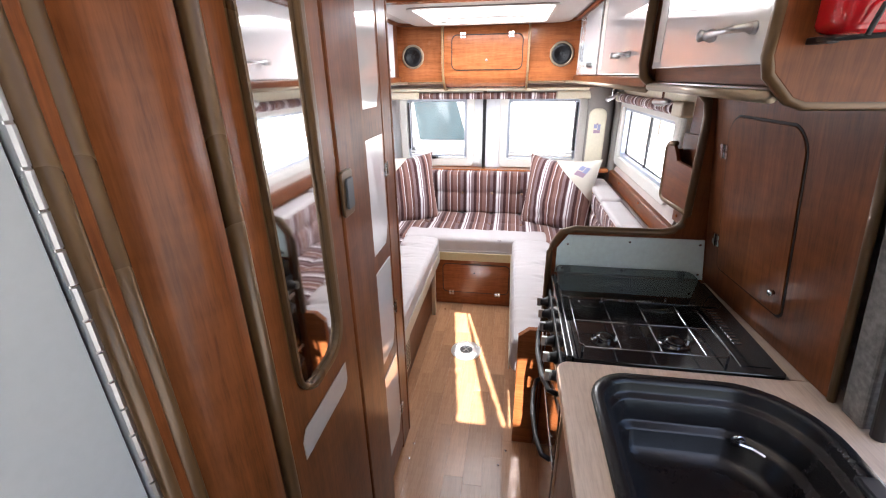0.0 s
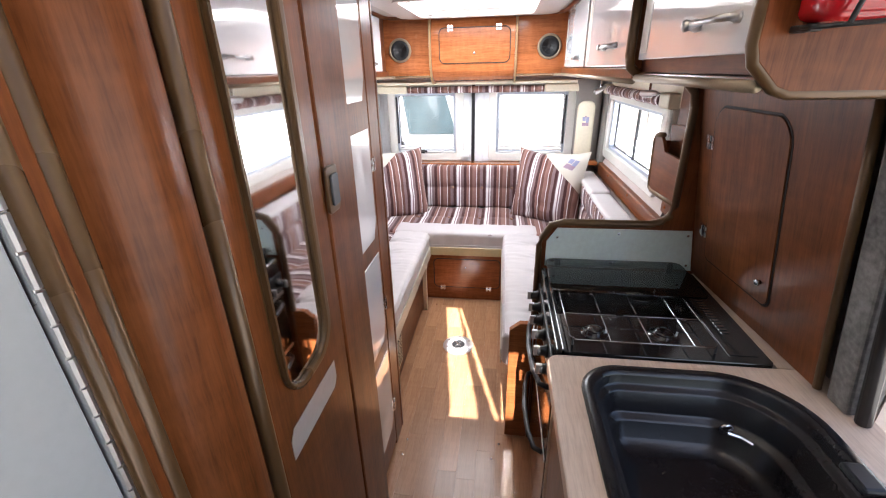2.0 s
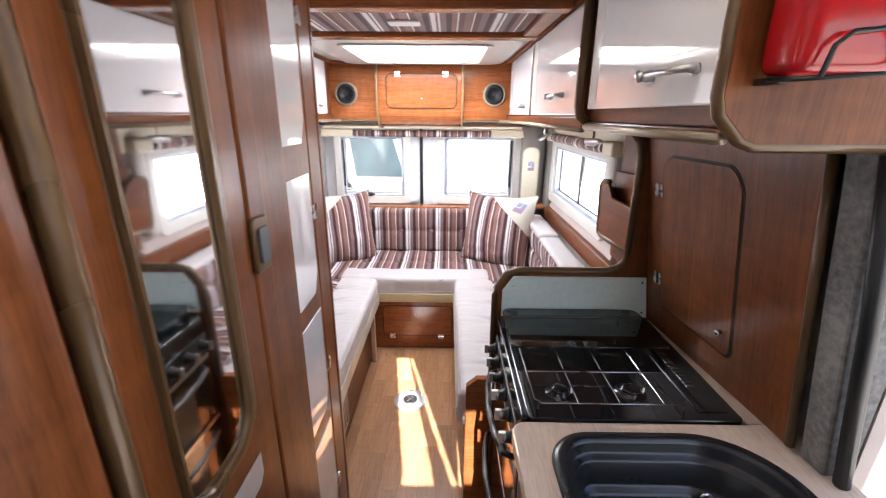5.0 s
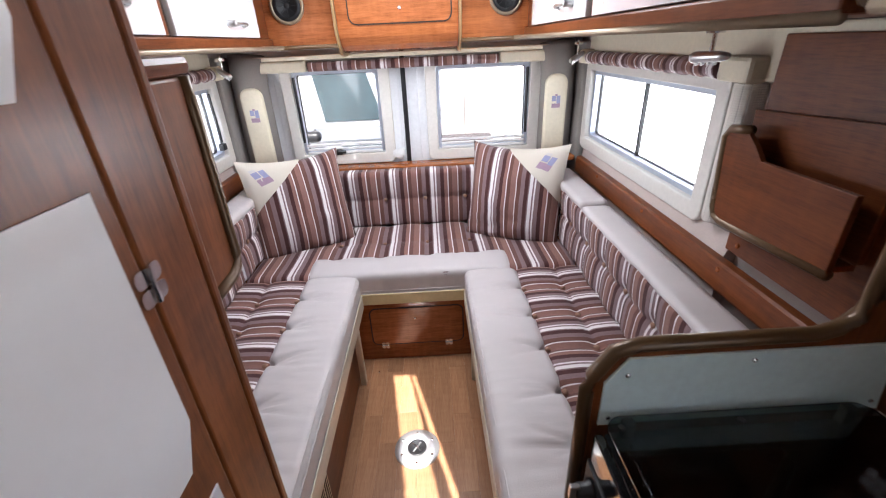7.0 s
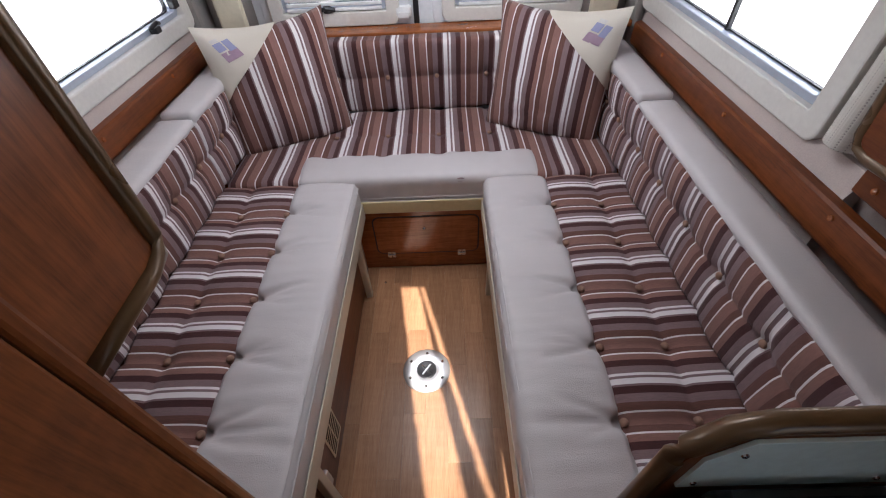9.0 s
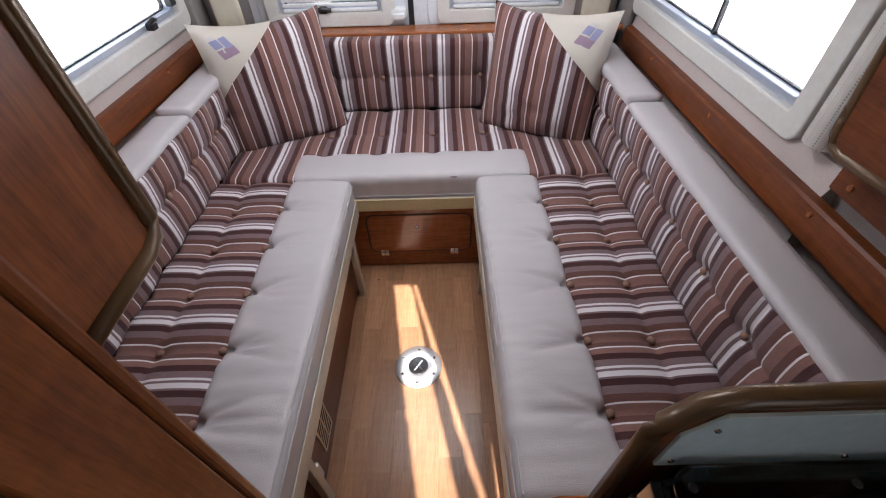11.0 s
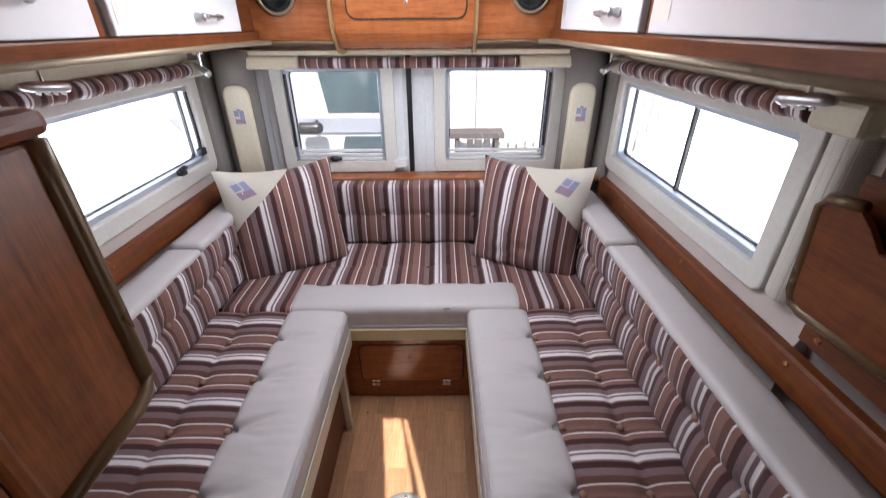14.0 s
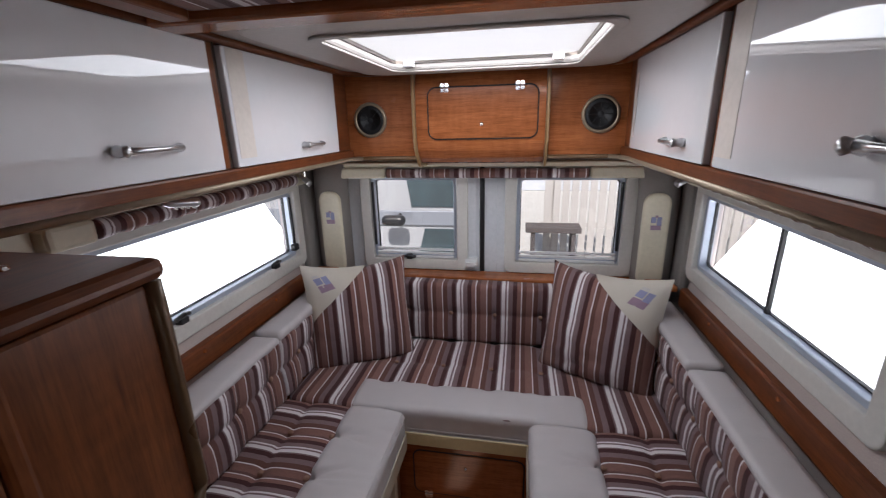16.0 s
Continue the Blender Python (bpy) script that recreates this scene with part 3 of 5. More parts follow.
def screws(parent, plane, places, d, out, r=0.005):
    for u, v in places:
        part("screw", lathe([(r, 0), (r * 0.9, out * 0.002), (r * 0.3, out * 0.003)], to_plane(plane, u, v, d), plane, 10), chrome_m, parent)


def groove_panel(name, parent, plane, c, w, h, r, d, out, material, label="", corners=(1, 1, 1, 1), arch=0.0):
    """A flap let into a face: a dark gap round it and a slightly raised leaf."""
    def arched(pts, hh):
        return [(u, v + (arch * (1 - (2 * u / w) ** 2) if v > 0 else 0)) for u, v in pts]
    gap = rounded(w + 0.012, h + 0.012, r + 0.006, 8, corners)
    leaf = rounded(w, h, r, 8, corners)
    if arch:
        gap, leaf = arched(gap, h), arched(leaf, h)
    lf = part(name, slab(leaf, plane, min(d, d + out * 0.004), max(d, d + out * 0.004), None, 0.0015, None, c), material, parent, label)
    part("gap", slab(gap, plane, min(d, d + out * 0.0012), max(d, d + out * 0.0012), None, 0, None, c), gap_m, lf)
    return lf


gap_m = plain("dark_gap", (0.02, 0.010, 0.006), 0.7)
brass_m = plain("pale_brass_trim", (0.34, 0.215, 0.105), 0.3, 0.3, 40, 0.15)

# ---- tall units on the left ----
wash = thing("washroom_wall", (-0.5, 1.5, 0), "cherry veneer washroom wall with a mirrored door", "washroom", "", "structure")
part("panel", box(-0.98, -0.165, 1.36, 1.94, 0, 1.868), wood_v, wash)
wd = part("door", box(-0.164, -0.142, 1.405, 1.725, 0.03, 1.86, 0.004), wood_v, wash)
# mirror, round at its lower corners, in a bronze frame
MY, MZ, MW, MH = 1.538, 1.415, 0.168, 0.80
out_, inn_ = [(u + 0.009, v) for u, v in rounded(MW + 0.026, MH + 0.036, 0.07, 8, (1, 1, 0, 0))], rounded(MW, MH, 0.06, 8, (1, 1, 0, 0))
part("mirror_frame", slab(out_, "x", -0.1415, -0.128, inn_, 0.005, None, (MY, MZ)), gold_m, wd, "bronze mirror frame")
part("mirror", slab(inn_, "x", -0.1412, -0.1385, None, 0, None, (MY, MZ)), mirror_m, wd, "tall mirror")
part("label_plate", slab([(-0.105, -0.032), (0.09, -0.032), (0.105, -0.015), (0.105, 0.03), (-0.09, 0.03), (-0.105, 0.01)], "x", -0.1415, -0.1395, None, 0.0005, None, (1.545, 0.91)), notice_m, wd, "faded printed notice")
part("edge_trim", tube([(-0.146, 1.391, 0.0), (-0.146, 1.391, 1.868)], 0.0125, 10), gold_m, wash, "", True)
part("jamb", box(-0.164, -0.140, 1.73, 1.80, 0.0, 1.866, 0.006), wood_v, wash)
part("jamb", box(-0.164, -0.150, 1.803, 1.94, 0.0, 1.866, 0.006), wood_v, wash)
sw = part("switch", slab(rounded(0.062, 0.10, 0.012), "x", -0.1395, -0.132, None, 0.003, None, (1.752, 1.308)), gold_m, wash, "bronze light switch plate")
part("rocker", slab(rounded(0.036, 0.066, 0.006), "x", -0.1318, -0.126, None, 0.002, None, (1.752, 1.308)), slate_m, sw, "dark grey rocker")
# rounded post and the trims in front of it
post = [(-0.215 + 0.078 * math.cos(a), 1.339 + 0.085 * math.sin(a)) for a in (0.30 - k * 0.066 for k in range(26))] + [(-0.24, 1.259), (-0.30, 1.259), (-0.30, 1.366)]
part("post", slab(post, "z", 0, 1.868), wood_v, wash, "rounded cherry post")
part("edge_trim", tube([(-0.178, 1.245, 0.0), (-0.178, 1.245, 1.868)], 0.013, 10), gold_m, wash, "", True)
part("strip", box(-0.24, -0.168, 1.209, 1.236, 0.0, 1.868, 0.003), wood_v, wash)
part("edge_trim", tube([(-0.162, 1.203, 0.0), (-0.162, 1.203, 1.868)], 0.011, 10), gold_m, wash, "", True)
ph = part("piano_hinge", box(-0.168, -0.1595, 1.185, 1.193, 0.02, 1.85, 0.001), steel_m, wash, "long piano hinge")
for k in range(28):
    z = 0.9 + k * 0.034
    part("knuckle", tube([(-0.160, 1.189, z), (-0.160, 1.189, z + 0.031)], 0.0042, 8), steel_m, ph)
setting("wall_partition", box(-0.21, -0.165, -1.59, 1.184, 0, 1.868, 0.002), white_wall_m, "plain white washroom panel by the entrance", "wall")

cup = thing("wardrobe", (-0.5, 2.15, 0), "tall cherry wardrobe with a white panelled door, closed", "wardrobe")
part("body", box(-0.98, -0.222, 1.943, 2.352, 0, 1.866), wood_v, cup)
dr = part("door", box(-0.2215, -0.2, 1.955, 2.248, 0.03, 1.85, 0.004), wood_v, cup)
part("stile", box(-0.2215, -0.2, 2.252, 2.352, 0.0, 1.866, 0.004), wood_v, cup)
for z0, z1 in ((1.455, 1.84), (1.015, 1.372), (0.60, 0.952), (0.158, 0.535)):
    w, h = 0.228, z1 - z0
    sh = [(-w / 2, -h / 2), (w / 2 - 0.03, -h / 2), (w / 2, -h / 2 + 0.06), (w / 2, h / 2), (-w / 2 + 0.02, h / 2), (-w / 2, h / 2 - 0.05)]
    part("panel", slab(sh, "x", -0.2, -0.1965, None, 0.0008, None, (2.108, (z0 + z1) / 2)), white_gloss_m, dr, "white gloss inset panel")
for z in (0.23, 0.73, 1.255, 1.775):
    hinge(dr, "x", 2.250, z, -0.1995, 1, "v", 0.022)
knob(dr, "x", 1.978, 1.107, -0.2, 1, 0.014)
part("edge_trim", box(-0.222, -0.198, 2.354, 2.372, 0.0, 1.866, 0.005), wood_v, cup)

cab = thing("side_cabinet", (-0.6, 2.475, 1.09), "cherry side cabinet with bronze edging beside the wardrobe", "cabinet")
part("body", box(-0.98, -0.273, 2.375, 2.584, 1.095, 1.452, 0.006), wood_v, cab)
part("top", box(-0.98, -0.262, 2.375, 2.60, 1.453, 1.483, 0.012), wood_y, cab)
part("edge_trim", tube([(-0.276, 2.583, 1.452), (-0.274, 2.583, 1.40), (-0.274, 2.582, 1.13), (-0.274, 2.572, 1.106), (-0.274, 2.545, 1.097), (-0.274, 2.38, 1.092)], 0.0125, 10), gold_m, cab, "bronze edge moulding", True)
part("cap", lathe([(0.014, 0), (0.012, 0.004), (0.004, 0.006)], (-0.42, 2.52, 1.483), "z", 12), wood_x, cab)

# ---- kitchen ----
kit = thing("kitchen_unit", (0.65, 1.4, 0), "cherry kitchen base unit under the worktop", "cabinet")
part("body", box(0.40, 0.98, 0.9, 1.83, 0.0, 0.66), wood_v, kit)
part("front", box(0.382, 0.399, 0.9, 1.83, 0.06, 0.80, 0.003), wood_v, kit)
part("kick_strip", box(0.395, 0.3995, 0.9, 1.83, 0.0, 0.058, 0.001), dark_m, kit)
part("edge_trim", tube([(0.384, 1.832, 0.0), (0.384, 1.832, 0.82)], 0.007, 8), steel_m, kit)
wt = thing("worktop", (0.65, 1.5, 0.82), "pale oak-effect worktop round sink and hob", "worktop")
SX, SY, SW, SH = 0.655, 1.53, 0.475, 0.545
hole_ = rounded(SW - 0.05, SH - 0.05, 0.09, 8, (0.7, 0.7, 1.5, 0.75))
wo = rounded(0.645, 0.90, 0.035, 8, (0.1, 0.1, 0.1, 1))
part("top", slab([(u + 0.6725 - SX, v + 1.39 - SY) for u, v in wo], "z", 0.822, 0.855, hole_, 0.004, None, (SX, SY)), worktop_m, wt)
part("back_strip", box(0.897, 0.995, 1.8405, 2.352, 0.822, 0.8549, 0.003), worktop_m, wt)
snk = thing("sink", (SX, SY, 0.70), "black enamelled kitchen sink let into the worktop", "sink")
sb_ = bmesh.new()
levels = [(0.0, 0.8552), (0.0, 0.860), (0.006, 0.866), (0.020, 0.867), (0.026, 0.864), (0.030, 0.856), (0.033, 0.838), (0.037, 0.832), (0.046, 0.830), (0.050, 0.825), (0.056, 0.775), (0.060, 0.768), (0.070, 0.765), (0.075, 0.758), (0.086, 0.722), (0.100, 0.708), (0.125, 0.702), (0.20, 0.700)]
rings = []
for inset, z in levels:
    pts = rounded(SW - 2 * inset, SH - 2 * inset, 1.0, 10, tuple(max(0.03, c - inset * 0.75) for c in (0.09, 0.09, 0.17, 0.095)))
    rings.append([sb_.verts.new((SX + u, SY + v, z)) for u, v in pts])
for r0, r1 in zip(rings, rings[1:]):
    for i in range(len(r0)):
        j = (i + 1) % len(r0)
        sb_.faces.new((r0[i], r0[j], r1[j], r1[i]))
sb_.faces.new(rings[-1])
part("bowl", sb_, sink_m, snk, "", True)
part("drain", lathe([(0.030, 0.0), (0.032, 0.003), (0.024, 0.004), (0.022, 0.001), (0.004, 0.0005)], (SX + 0.06, SY + 0.02, 0.7005), "z", 24), chrome_m, snk, "chrome drain ring")
part("overflow", lathe([(0.016, 0), (0.016, -0.004), (0.010, -0.006)], (SX + 0.09, SY + 0.187, 0.770), "y", 16), chrome_m, snk, "chrome overflow", True)
part("waste_pipe", tube([(SX + 0.09, SY + 0.178, 0.768), (SX + 0.115, SY + 0.172, 0.764), (SX + 0.15, SY + 0.155, 0.752)], 0.005), chrome_m, snk)
part("lid_clip", box(SX + 0.185, SX + 0.225, SY - 0.03, SY + 0.03, 0.858, 0.873, 0.006), dark_m, snk, "black plastic clip")

hb = thing("hob", (0.64, 2.09, 0.82), "black enamelled gas hob with wire pan supports", "hob")
HX0, HX1, HY0, HY1 = 0.392, 0.893, 1.842, 2.335
part("tray", slab(rounded(HX1 - HX0, HY1 - HY0, 0.012), "z", 0.835, 0.862, None, 0.003, None, ((HX0 + HX1) / 2, (HY0 + HY1) / 2)), hob_m, hb)
part("side_strip", box(0.376, 0.3915, 1.845, 2.33, 0.80, 0.866, 0.003), hob_m, hb)
for x, y, r in ((0.487, 1.935, 0.024), (0.667, 1.94, 0.027), (0.485, 2.15, 0.027), (0.672, 2.17, 0.034)):
    bn = part("burner", lathe([(r * 1.5, 0.8622), (r * 1.4, 0.864), (r, 0.866), (r, 0.871), (r * 0.8, 0.873), (r * 0.2, 0.874)], (x, y, 0), "z", 28), hob_m, hb, "", True)
    part("burner_cap", lathe([(r * 0.9, 0.8735), (r * 0.88, 0.877), (r * 0.6, 0.879), (r * 0.1, 0.8795)], (x, y, 0), "z", 24), hob_m, bn, "", True)
    part("spark_pin", tube([(x + r * 1.25, y, 0.862), (x + r * 1.25, y, 0.876)], 0.0025, 6), white_plastic_m, bn)
ZR = 0.886
grate = part("pan_support", tube([(0.425, 1.865, ZR), (0.76, 1.865, ZR), (0.775, 1.88, ZR), (0.775, 2.285, ZR), (0.76, 2.30, ZR), (0.425, 2.30, ZR), (0.412, 2.285, ZR), (0.412, 1.88, ZR)], 0.0019, 6, None, True), rod_m, hb, "thin steel pan support", True)
for x in (0.513, 0.612, 0.715):
    for y0, y1 in ((1.866, 1.985), (2.005, 2.14), (2.16, 2.298)):
        part("rod", tube([(x, y0, ZR), (x, (y0 + y1) / 2, ZR + 0.001), (x, y1, ZR)], 0.0017, 6), rod_m, grate)
for y in (1.995, 2.15):
    for x0, x1 in ((0.415, 0.555), (0.575, 0.77)):
        part("rod", tube([(x0, y, ZR - 0.002), (x1, y, ZR - 0.002)], 0.0016, 6), rod_m, grate)
for x in (0.42, 0.77):
    for y in (1.875, 2.29):
        part("foot", tube([(x, y, 0.862), (x, y, ZR)], 0.003, 6), dark_m, grate)
vt = part("vent_strip", slab([(0.80, 1.87), (0.868, 1.87), (0.868, 2.30), (0.80, 2.30)], "z", 0.862, 0.8635), hob_m, hb)
for k in range(15):
    y = 1.965 + k * 0.0155
    part("vent_bar", box(0.825, 0.845, y, y + 0.007, 0.8635, 0.8655, 0), rod_m, vt)
gl = part("glass_lid", slab(rounded(0.455, 0.245, 0.03, 6, (0.6, 0.6, 1, 1)), "z", 0.898, 0.903, None, 0.001, None, (0.615, 2.212)), tint_m, hb, "smoked glass lid edge")
for x in (0.41, 0.61):
    part("lid_stud", lathe([(0.006, 0.9032), (0.005, 0.906)], (x, 2.31, 0), "z", 10), dark_m, gl)
for x in (0.42, 0.80):
    part("lid_support", box(x, x + 0.02, 2.318, 2.334, 0.862, 0.8978, 0.002), dark_m, gl)

ov = thing("oven", (0.64, 2.09, 0.0), "built-in gas oven and grill with black bow handles", "oven")
part("body", box(0.40, 0.895, 1.842, 2.335, 0.0, 0.79), dark_m, ov)
pn = part("control_panel", slab([(1.845, -0.035), (2.333, -0.035), (2.333, 0.035), (1.845, 0.035)], "x", 0.372, 0.399, None, 0.003, None, (0, 0.765)), dark_m, ov, "black control panel")
for k in range(6):
    y = 1.885 + k * 0.082
    kb = part("control_knob", lathe([(0.020, 0), (0.020, -0.006), (0.015, -0.012), (0.014, -0.026), (0.011, -0.030)], (0.372, y, 0.768), "x", 18), dark_m, pn, "black control knob", True)
    part("grip", box(0.331, 0.349, y - 0.005, y + 0.005, 0.752, 0.784, 0.002), steel_m, kb, "grey grip")
for z0, z1, nm in ((0.475, 0.725, "grill_door"), (0.06, 0.468, "oven_door")):
    d_ = part(nm, box(0.376, 0.399, 1.848, 2.33, z0, z1, 0.006), oven_glass_m, ov, "dark glass door")
    part("edge_strip", box(0.3745, 0.3758, 1.85, 2.328, z1 - 0.02, z1 - 0.006, 0.0), steel_m, d_)
    zh = z1 - 0.035
    part("door_handle", tube([(0.375, 1.90, zh), (0.350, 1.915, zh), (0.335, 1.98, zh), (0.328, 2.09, zh), (0.335, 2.20, zh), (0.350, 2.265, zh), (0.375, 2.28, zh)], 0.008, 10), dark_m, d_, "black bow handle", True)

pw = thing("wall_panel", (0.882, 2.05, 1.45), "cherry wall panel with a hatch above the hob", "panel", "", "structure")
pw.location, pw.rotation_euler = (0.829, 2.05, 1.45), (0, radians(-8.4), radians(3.6))
part("panel", slab([(1.768, 0.853), (2.349, 0.853), (2.349, 1.52), (1.768, 1.52)], "x", 0.882, 0.897, None, 0.002), wood_v, pw)
hd = groove_panel("hatch_door", pw, "x", (2.107, 1.180), 0.312, 0.458, 0.045, 0.882, -1, wood_v, "", (0.5, 0.5, 1, 1), 0.03)
for z in (1.322, 1.042):
    hinge(hd, "x", 2.276, z, 0.8775, -1, "v", 0.02)
knob(hd, "x", 1.984, 1.008, 0.878, -1, 0.009)
part("edge_trim", tube([(0.886, 1.764, 0.855), (0.886, 1.764, 1.52)], 0.009, 8), gold_m, pw, "", True)
ob = part("trim", slab([(0.945, 0.857), (1.0, 0.857), (1.0, 1.60), (0.836, 1.60)], "y", 1.692, 1.752, None, 0.006), carpet_m)
tagged(ob, "grey carpeted door pillar", "trim", "", "structure")
ob = part("trim", tube([(0.962, 1.672, 0.86), (0.907, 1.672, 1.20), (0.850, 1.672, 1.48)], 0.014, 10), dark_m, None, "", True)
tagged(ob, "black rubber door seal", "trim", "", "structure")

ptn = thing("partition", (0.6, 2.37, 0), "low cherry partition with bronze edging and a grey splashback", "partition")
part("panel", slab([(0.372, 0.0), (0.995, 0.0), (0.995, 1.868), (0.60, 1.868), (0.60, 1.512), (0.70, 1.502), (0.755, 1.488), (0.788, 1.455), (0.797, 1.41), (0.80, 1.10), (0.79, 1.058), (0.765, 1.035), (0.735, 1.025), (0.445, 1.025), (0.408, 1.012), (0.378, 0.965), (0.372, 0.94)], "y", 2.354, 2.374), wood_v, ptn)
part("edge_trim", tube([(0.368, 2.364, 0.60), (0.368, 2.364, 0.94), (0.374, 2.364, 0.968), (0.405, 2.364, 1.018), (0.445, 2.364, 1.030), (0.735, 2.364, 1.030), (0.768, 2.364, 1.040), (0.793, 2.364, 1.062), (0.803, 2.364, 1.10), (0.800, 2.364, 1.41), (0.791, 2.364, 1.457), (0.757, 2.364, 1.492), (0.70, 2.364, 1.507), (0.62, 2.364, 1.512)], 0.0135, 10), gold_m, ptn, "bronze edge moulding", True)
sp = part("splashback", slab([(0.389, 0.866), (0.892, 0.866), (0.870, 1.014), (0.424, 1.014), (0.389, 0.962)], "y", 2.348, 2.3535, None, 0.001), splash_m, ptn, "pale grey splashback")
screws(sp, "y", [(0.405, 0.884), (0.632, 0.886), (0.872, 0.886), (0.632, 0.997), (0.858, 0.997), (0.425, 0.980)], 2.348, -1, 0.0045)

# ---- lockers ----
lr = thing("overhead_locker", (0, 4.2, 1.46), "cherry overhead locker with loudspeakers over the rear doors", "locker")
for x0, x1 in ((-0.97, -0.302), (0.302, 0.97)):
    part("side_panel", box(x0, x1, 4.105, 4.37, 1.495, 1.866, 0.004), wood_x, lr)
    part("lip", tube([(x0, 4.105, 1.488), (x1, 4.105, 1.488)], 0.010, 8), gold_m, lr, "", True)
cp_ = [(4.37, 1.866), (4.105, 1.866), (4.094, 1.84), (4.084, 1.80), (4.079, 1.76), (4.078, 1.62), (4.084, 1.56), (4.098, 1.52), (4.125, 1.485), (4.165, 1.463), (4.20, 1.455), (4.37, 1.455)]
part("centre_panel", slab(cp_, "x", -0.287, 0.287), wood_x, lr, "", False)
for x in (-0.295, 0.295):
    part("divider", slab([(4.36, 1.866), (4.068, 1.866), (4.060, 1.80), (4.060, 1.62), (4.068, 1.55), (4.10, 1.49), (4.15, 1.445), (4.19, 1.435), (4.36, 1.435)], "x", x - 0.0065, x + 0.0065, None, 0.003), brass_m, lr, "pale brass divider")
fl = groove_panel("flap", lr, "y", (0.012, 1.683), 0.478, 0.215, 0.035, 4.078, -1, wood_x)
for x in (-0.152, 0.175):
    hinge(fl, "y", x, 1.79, 4.0725, -1, "h", 0.018)
knob(fl, "y", 0.012, 1.635, 4.074, -1, 0.009)
for x in (-0.512, 0.515):
    spk = part("loudspeaker", lathe([(0.079, 0.0), (0.079, -0.008), (0.073, -0.013), (0.066, -0.012), (0.064, -0.004)], (x, 4.105, 1.664), "y", 36), rail_m, lr, "dull champagne loudspeaker ring", True)
    part("grille", lathe([(0.0645, -0.006), (0.063, -0.011), (0.045, -0.005), (0.028, -0.002), (0.018, -0.004), (0.004, -0.009)], (x, 4.105, 1.664), "y", 36), mesh_m, spk, "black loudspeaker grille", True)
    for k in range(8):
        a = k * math.pi / 4
        part("grille_rib", tube([(x + 0.018 * math.cos(a), 4.099, 1.664 + 0.018 * math.sin(a)), (x + 0.062 * math.cos(a), 4.095, 1.664 + 0.062 * math.sin(a))], 0.0014, 5), dark_m, spk)
for sg in (-1, 1):
    lk = thing("overhead_locker", (sg * 0.8, 3.1, 1.48), "overhead locker with white gloss doors over the sofa", "locker", "side lockers")
    a, b = sorted((sg * 0.99, sg * 0.622))
    part("body", box(a, b, 2.378 if sg > 0 else 2.374, 4.10, 1.531, 1.866), wood_y, lk)
    a, b = sorted((sg * 0.99, sg * 0.606))
    part("bottom_board", box(a, b, 2.378, 4.10, 1.492, 1.530, 0.006), wood_y, lk)
    part("rail", tube([(sg * 0.610, 2.38, 1.490), (sg * 0.610, 3.90, 1.490), (sg * 0.603, 4.00, 1.490), (sg * 0.56, 4.085, 1.490)], 0.009, 10), rail_m, lk, "bronze lower rail", True)
    a, b = sorted((sg * 0.600, sg * 0.6215))
    for y0, y1, h0, h1 in ((2.40, 3.182, 2.76, 2.60) if sg > 0 else (2.40, 3.182, 2.87, 3.03), (3.236, 3.925, 3.36, 3.50) if sg > 0 else (3.236, 3.925, 3.61, 3.75)):
        d_ = part("door", box(a, b, y0, y1, 1.532, 1.852, 0.004), white_gloss_m, lk, "white gloss door")
        if (y0 < 3) == (sg > 0):
            s0 = 3.098 if sg > 0 else 3.250
            xs = sorted((sg * 0.5990, sg * 0.5999))
            part("film_strip", box(xs[0], xs[1], s0, s0 + 0.075, 1.556, 1.849, 0), film_m, d_, "pale film strip")
        if sg > 0 and y0 > 3:
            part("film_strip", box(0.5985, 0.5995, 3.872, 3.905, 1.575, 1.80, 0), notice_m, d_, "brown film strip")
        bow_handle(d_, sg * 0.600, h0, h1, 1.60 if y0 < 3 else 1.577, -sg)
    part("gap_post", box(min(sg * 0.616, sg * 0.6218), max(sg * 0.616, sg * 0.6218), 3.216, 3.232, 1.532, 1.86, 0.001), gap_m, lk)
    part("post", box(min(sg * 0.611, sg * 0.6215), max(sg * 0.611, sg * 0.6215), 3.186, 3.215, 1.532, 1.86, 0.002), wood_v, lk)
kl = thing("overhead_locker", (0.8, 2.0, 1.5), "overhead kitchen locker with a white gloss door", "locker")
part("body", box(0.622, 0.881, 1.69, 2.352, 1.515, 1.866), wood_y, kl)
part("bottom_board", box(0.612, 0.881, 1.69, 2.352, 1.495, 1.514, 0.004), wood_y, kl)
part("rail", tube([(0.608, 1.69, 1.500), (0.608, 2.34, 1.500)], 0.010, 10), rail_m, kl, "bronze lower rail", True)
d_ = part("door", box(0.600, 0.6215, 1.705, 2.318, 1.548, 1.852, 0.004), white_gloss_m, kl, "white gloss door")
part("film_strip", box(0.5990, 0.5999, 2.25, 2.308, 1.565, 1.849, 0), film_m, d_, "pale film strip")
bow_handle(d_, 0.600, 1.93, 1.775, 1.605, -1)
part("end_trim", tube([(0.585, 2.345, 1.866), (0.583, 2.345, 1.56), (0.590, 2.347, 1.53), (0.61, 2.35, 1.512), (0.66, 2.352, 1.508)], 0.014, 10), gold_m, kl, "bronze end moulding", True)
part("end_panel", slab([(0.583, 1.866), (0.583, 1.560), (0.590, 1.535), (0.625, 1.499), (0.645, 1.492), (0.99, 1.492), (0.99, 1.866)], "y", 1.668, 1.688, None, 0.003), wood_v, kl, "cherry end board with cut corner")
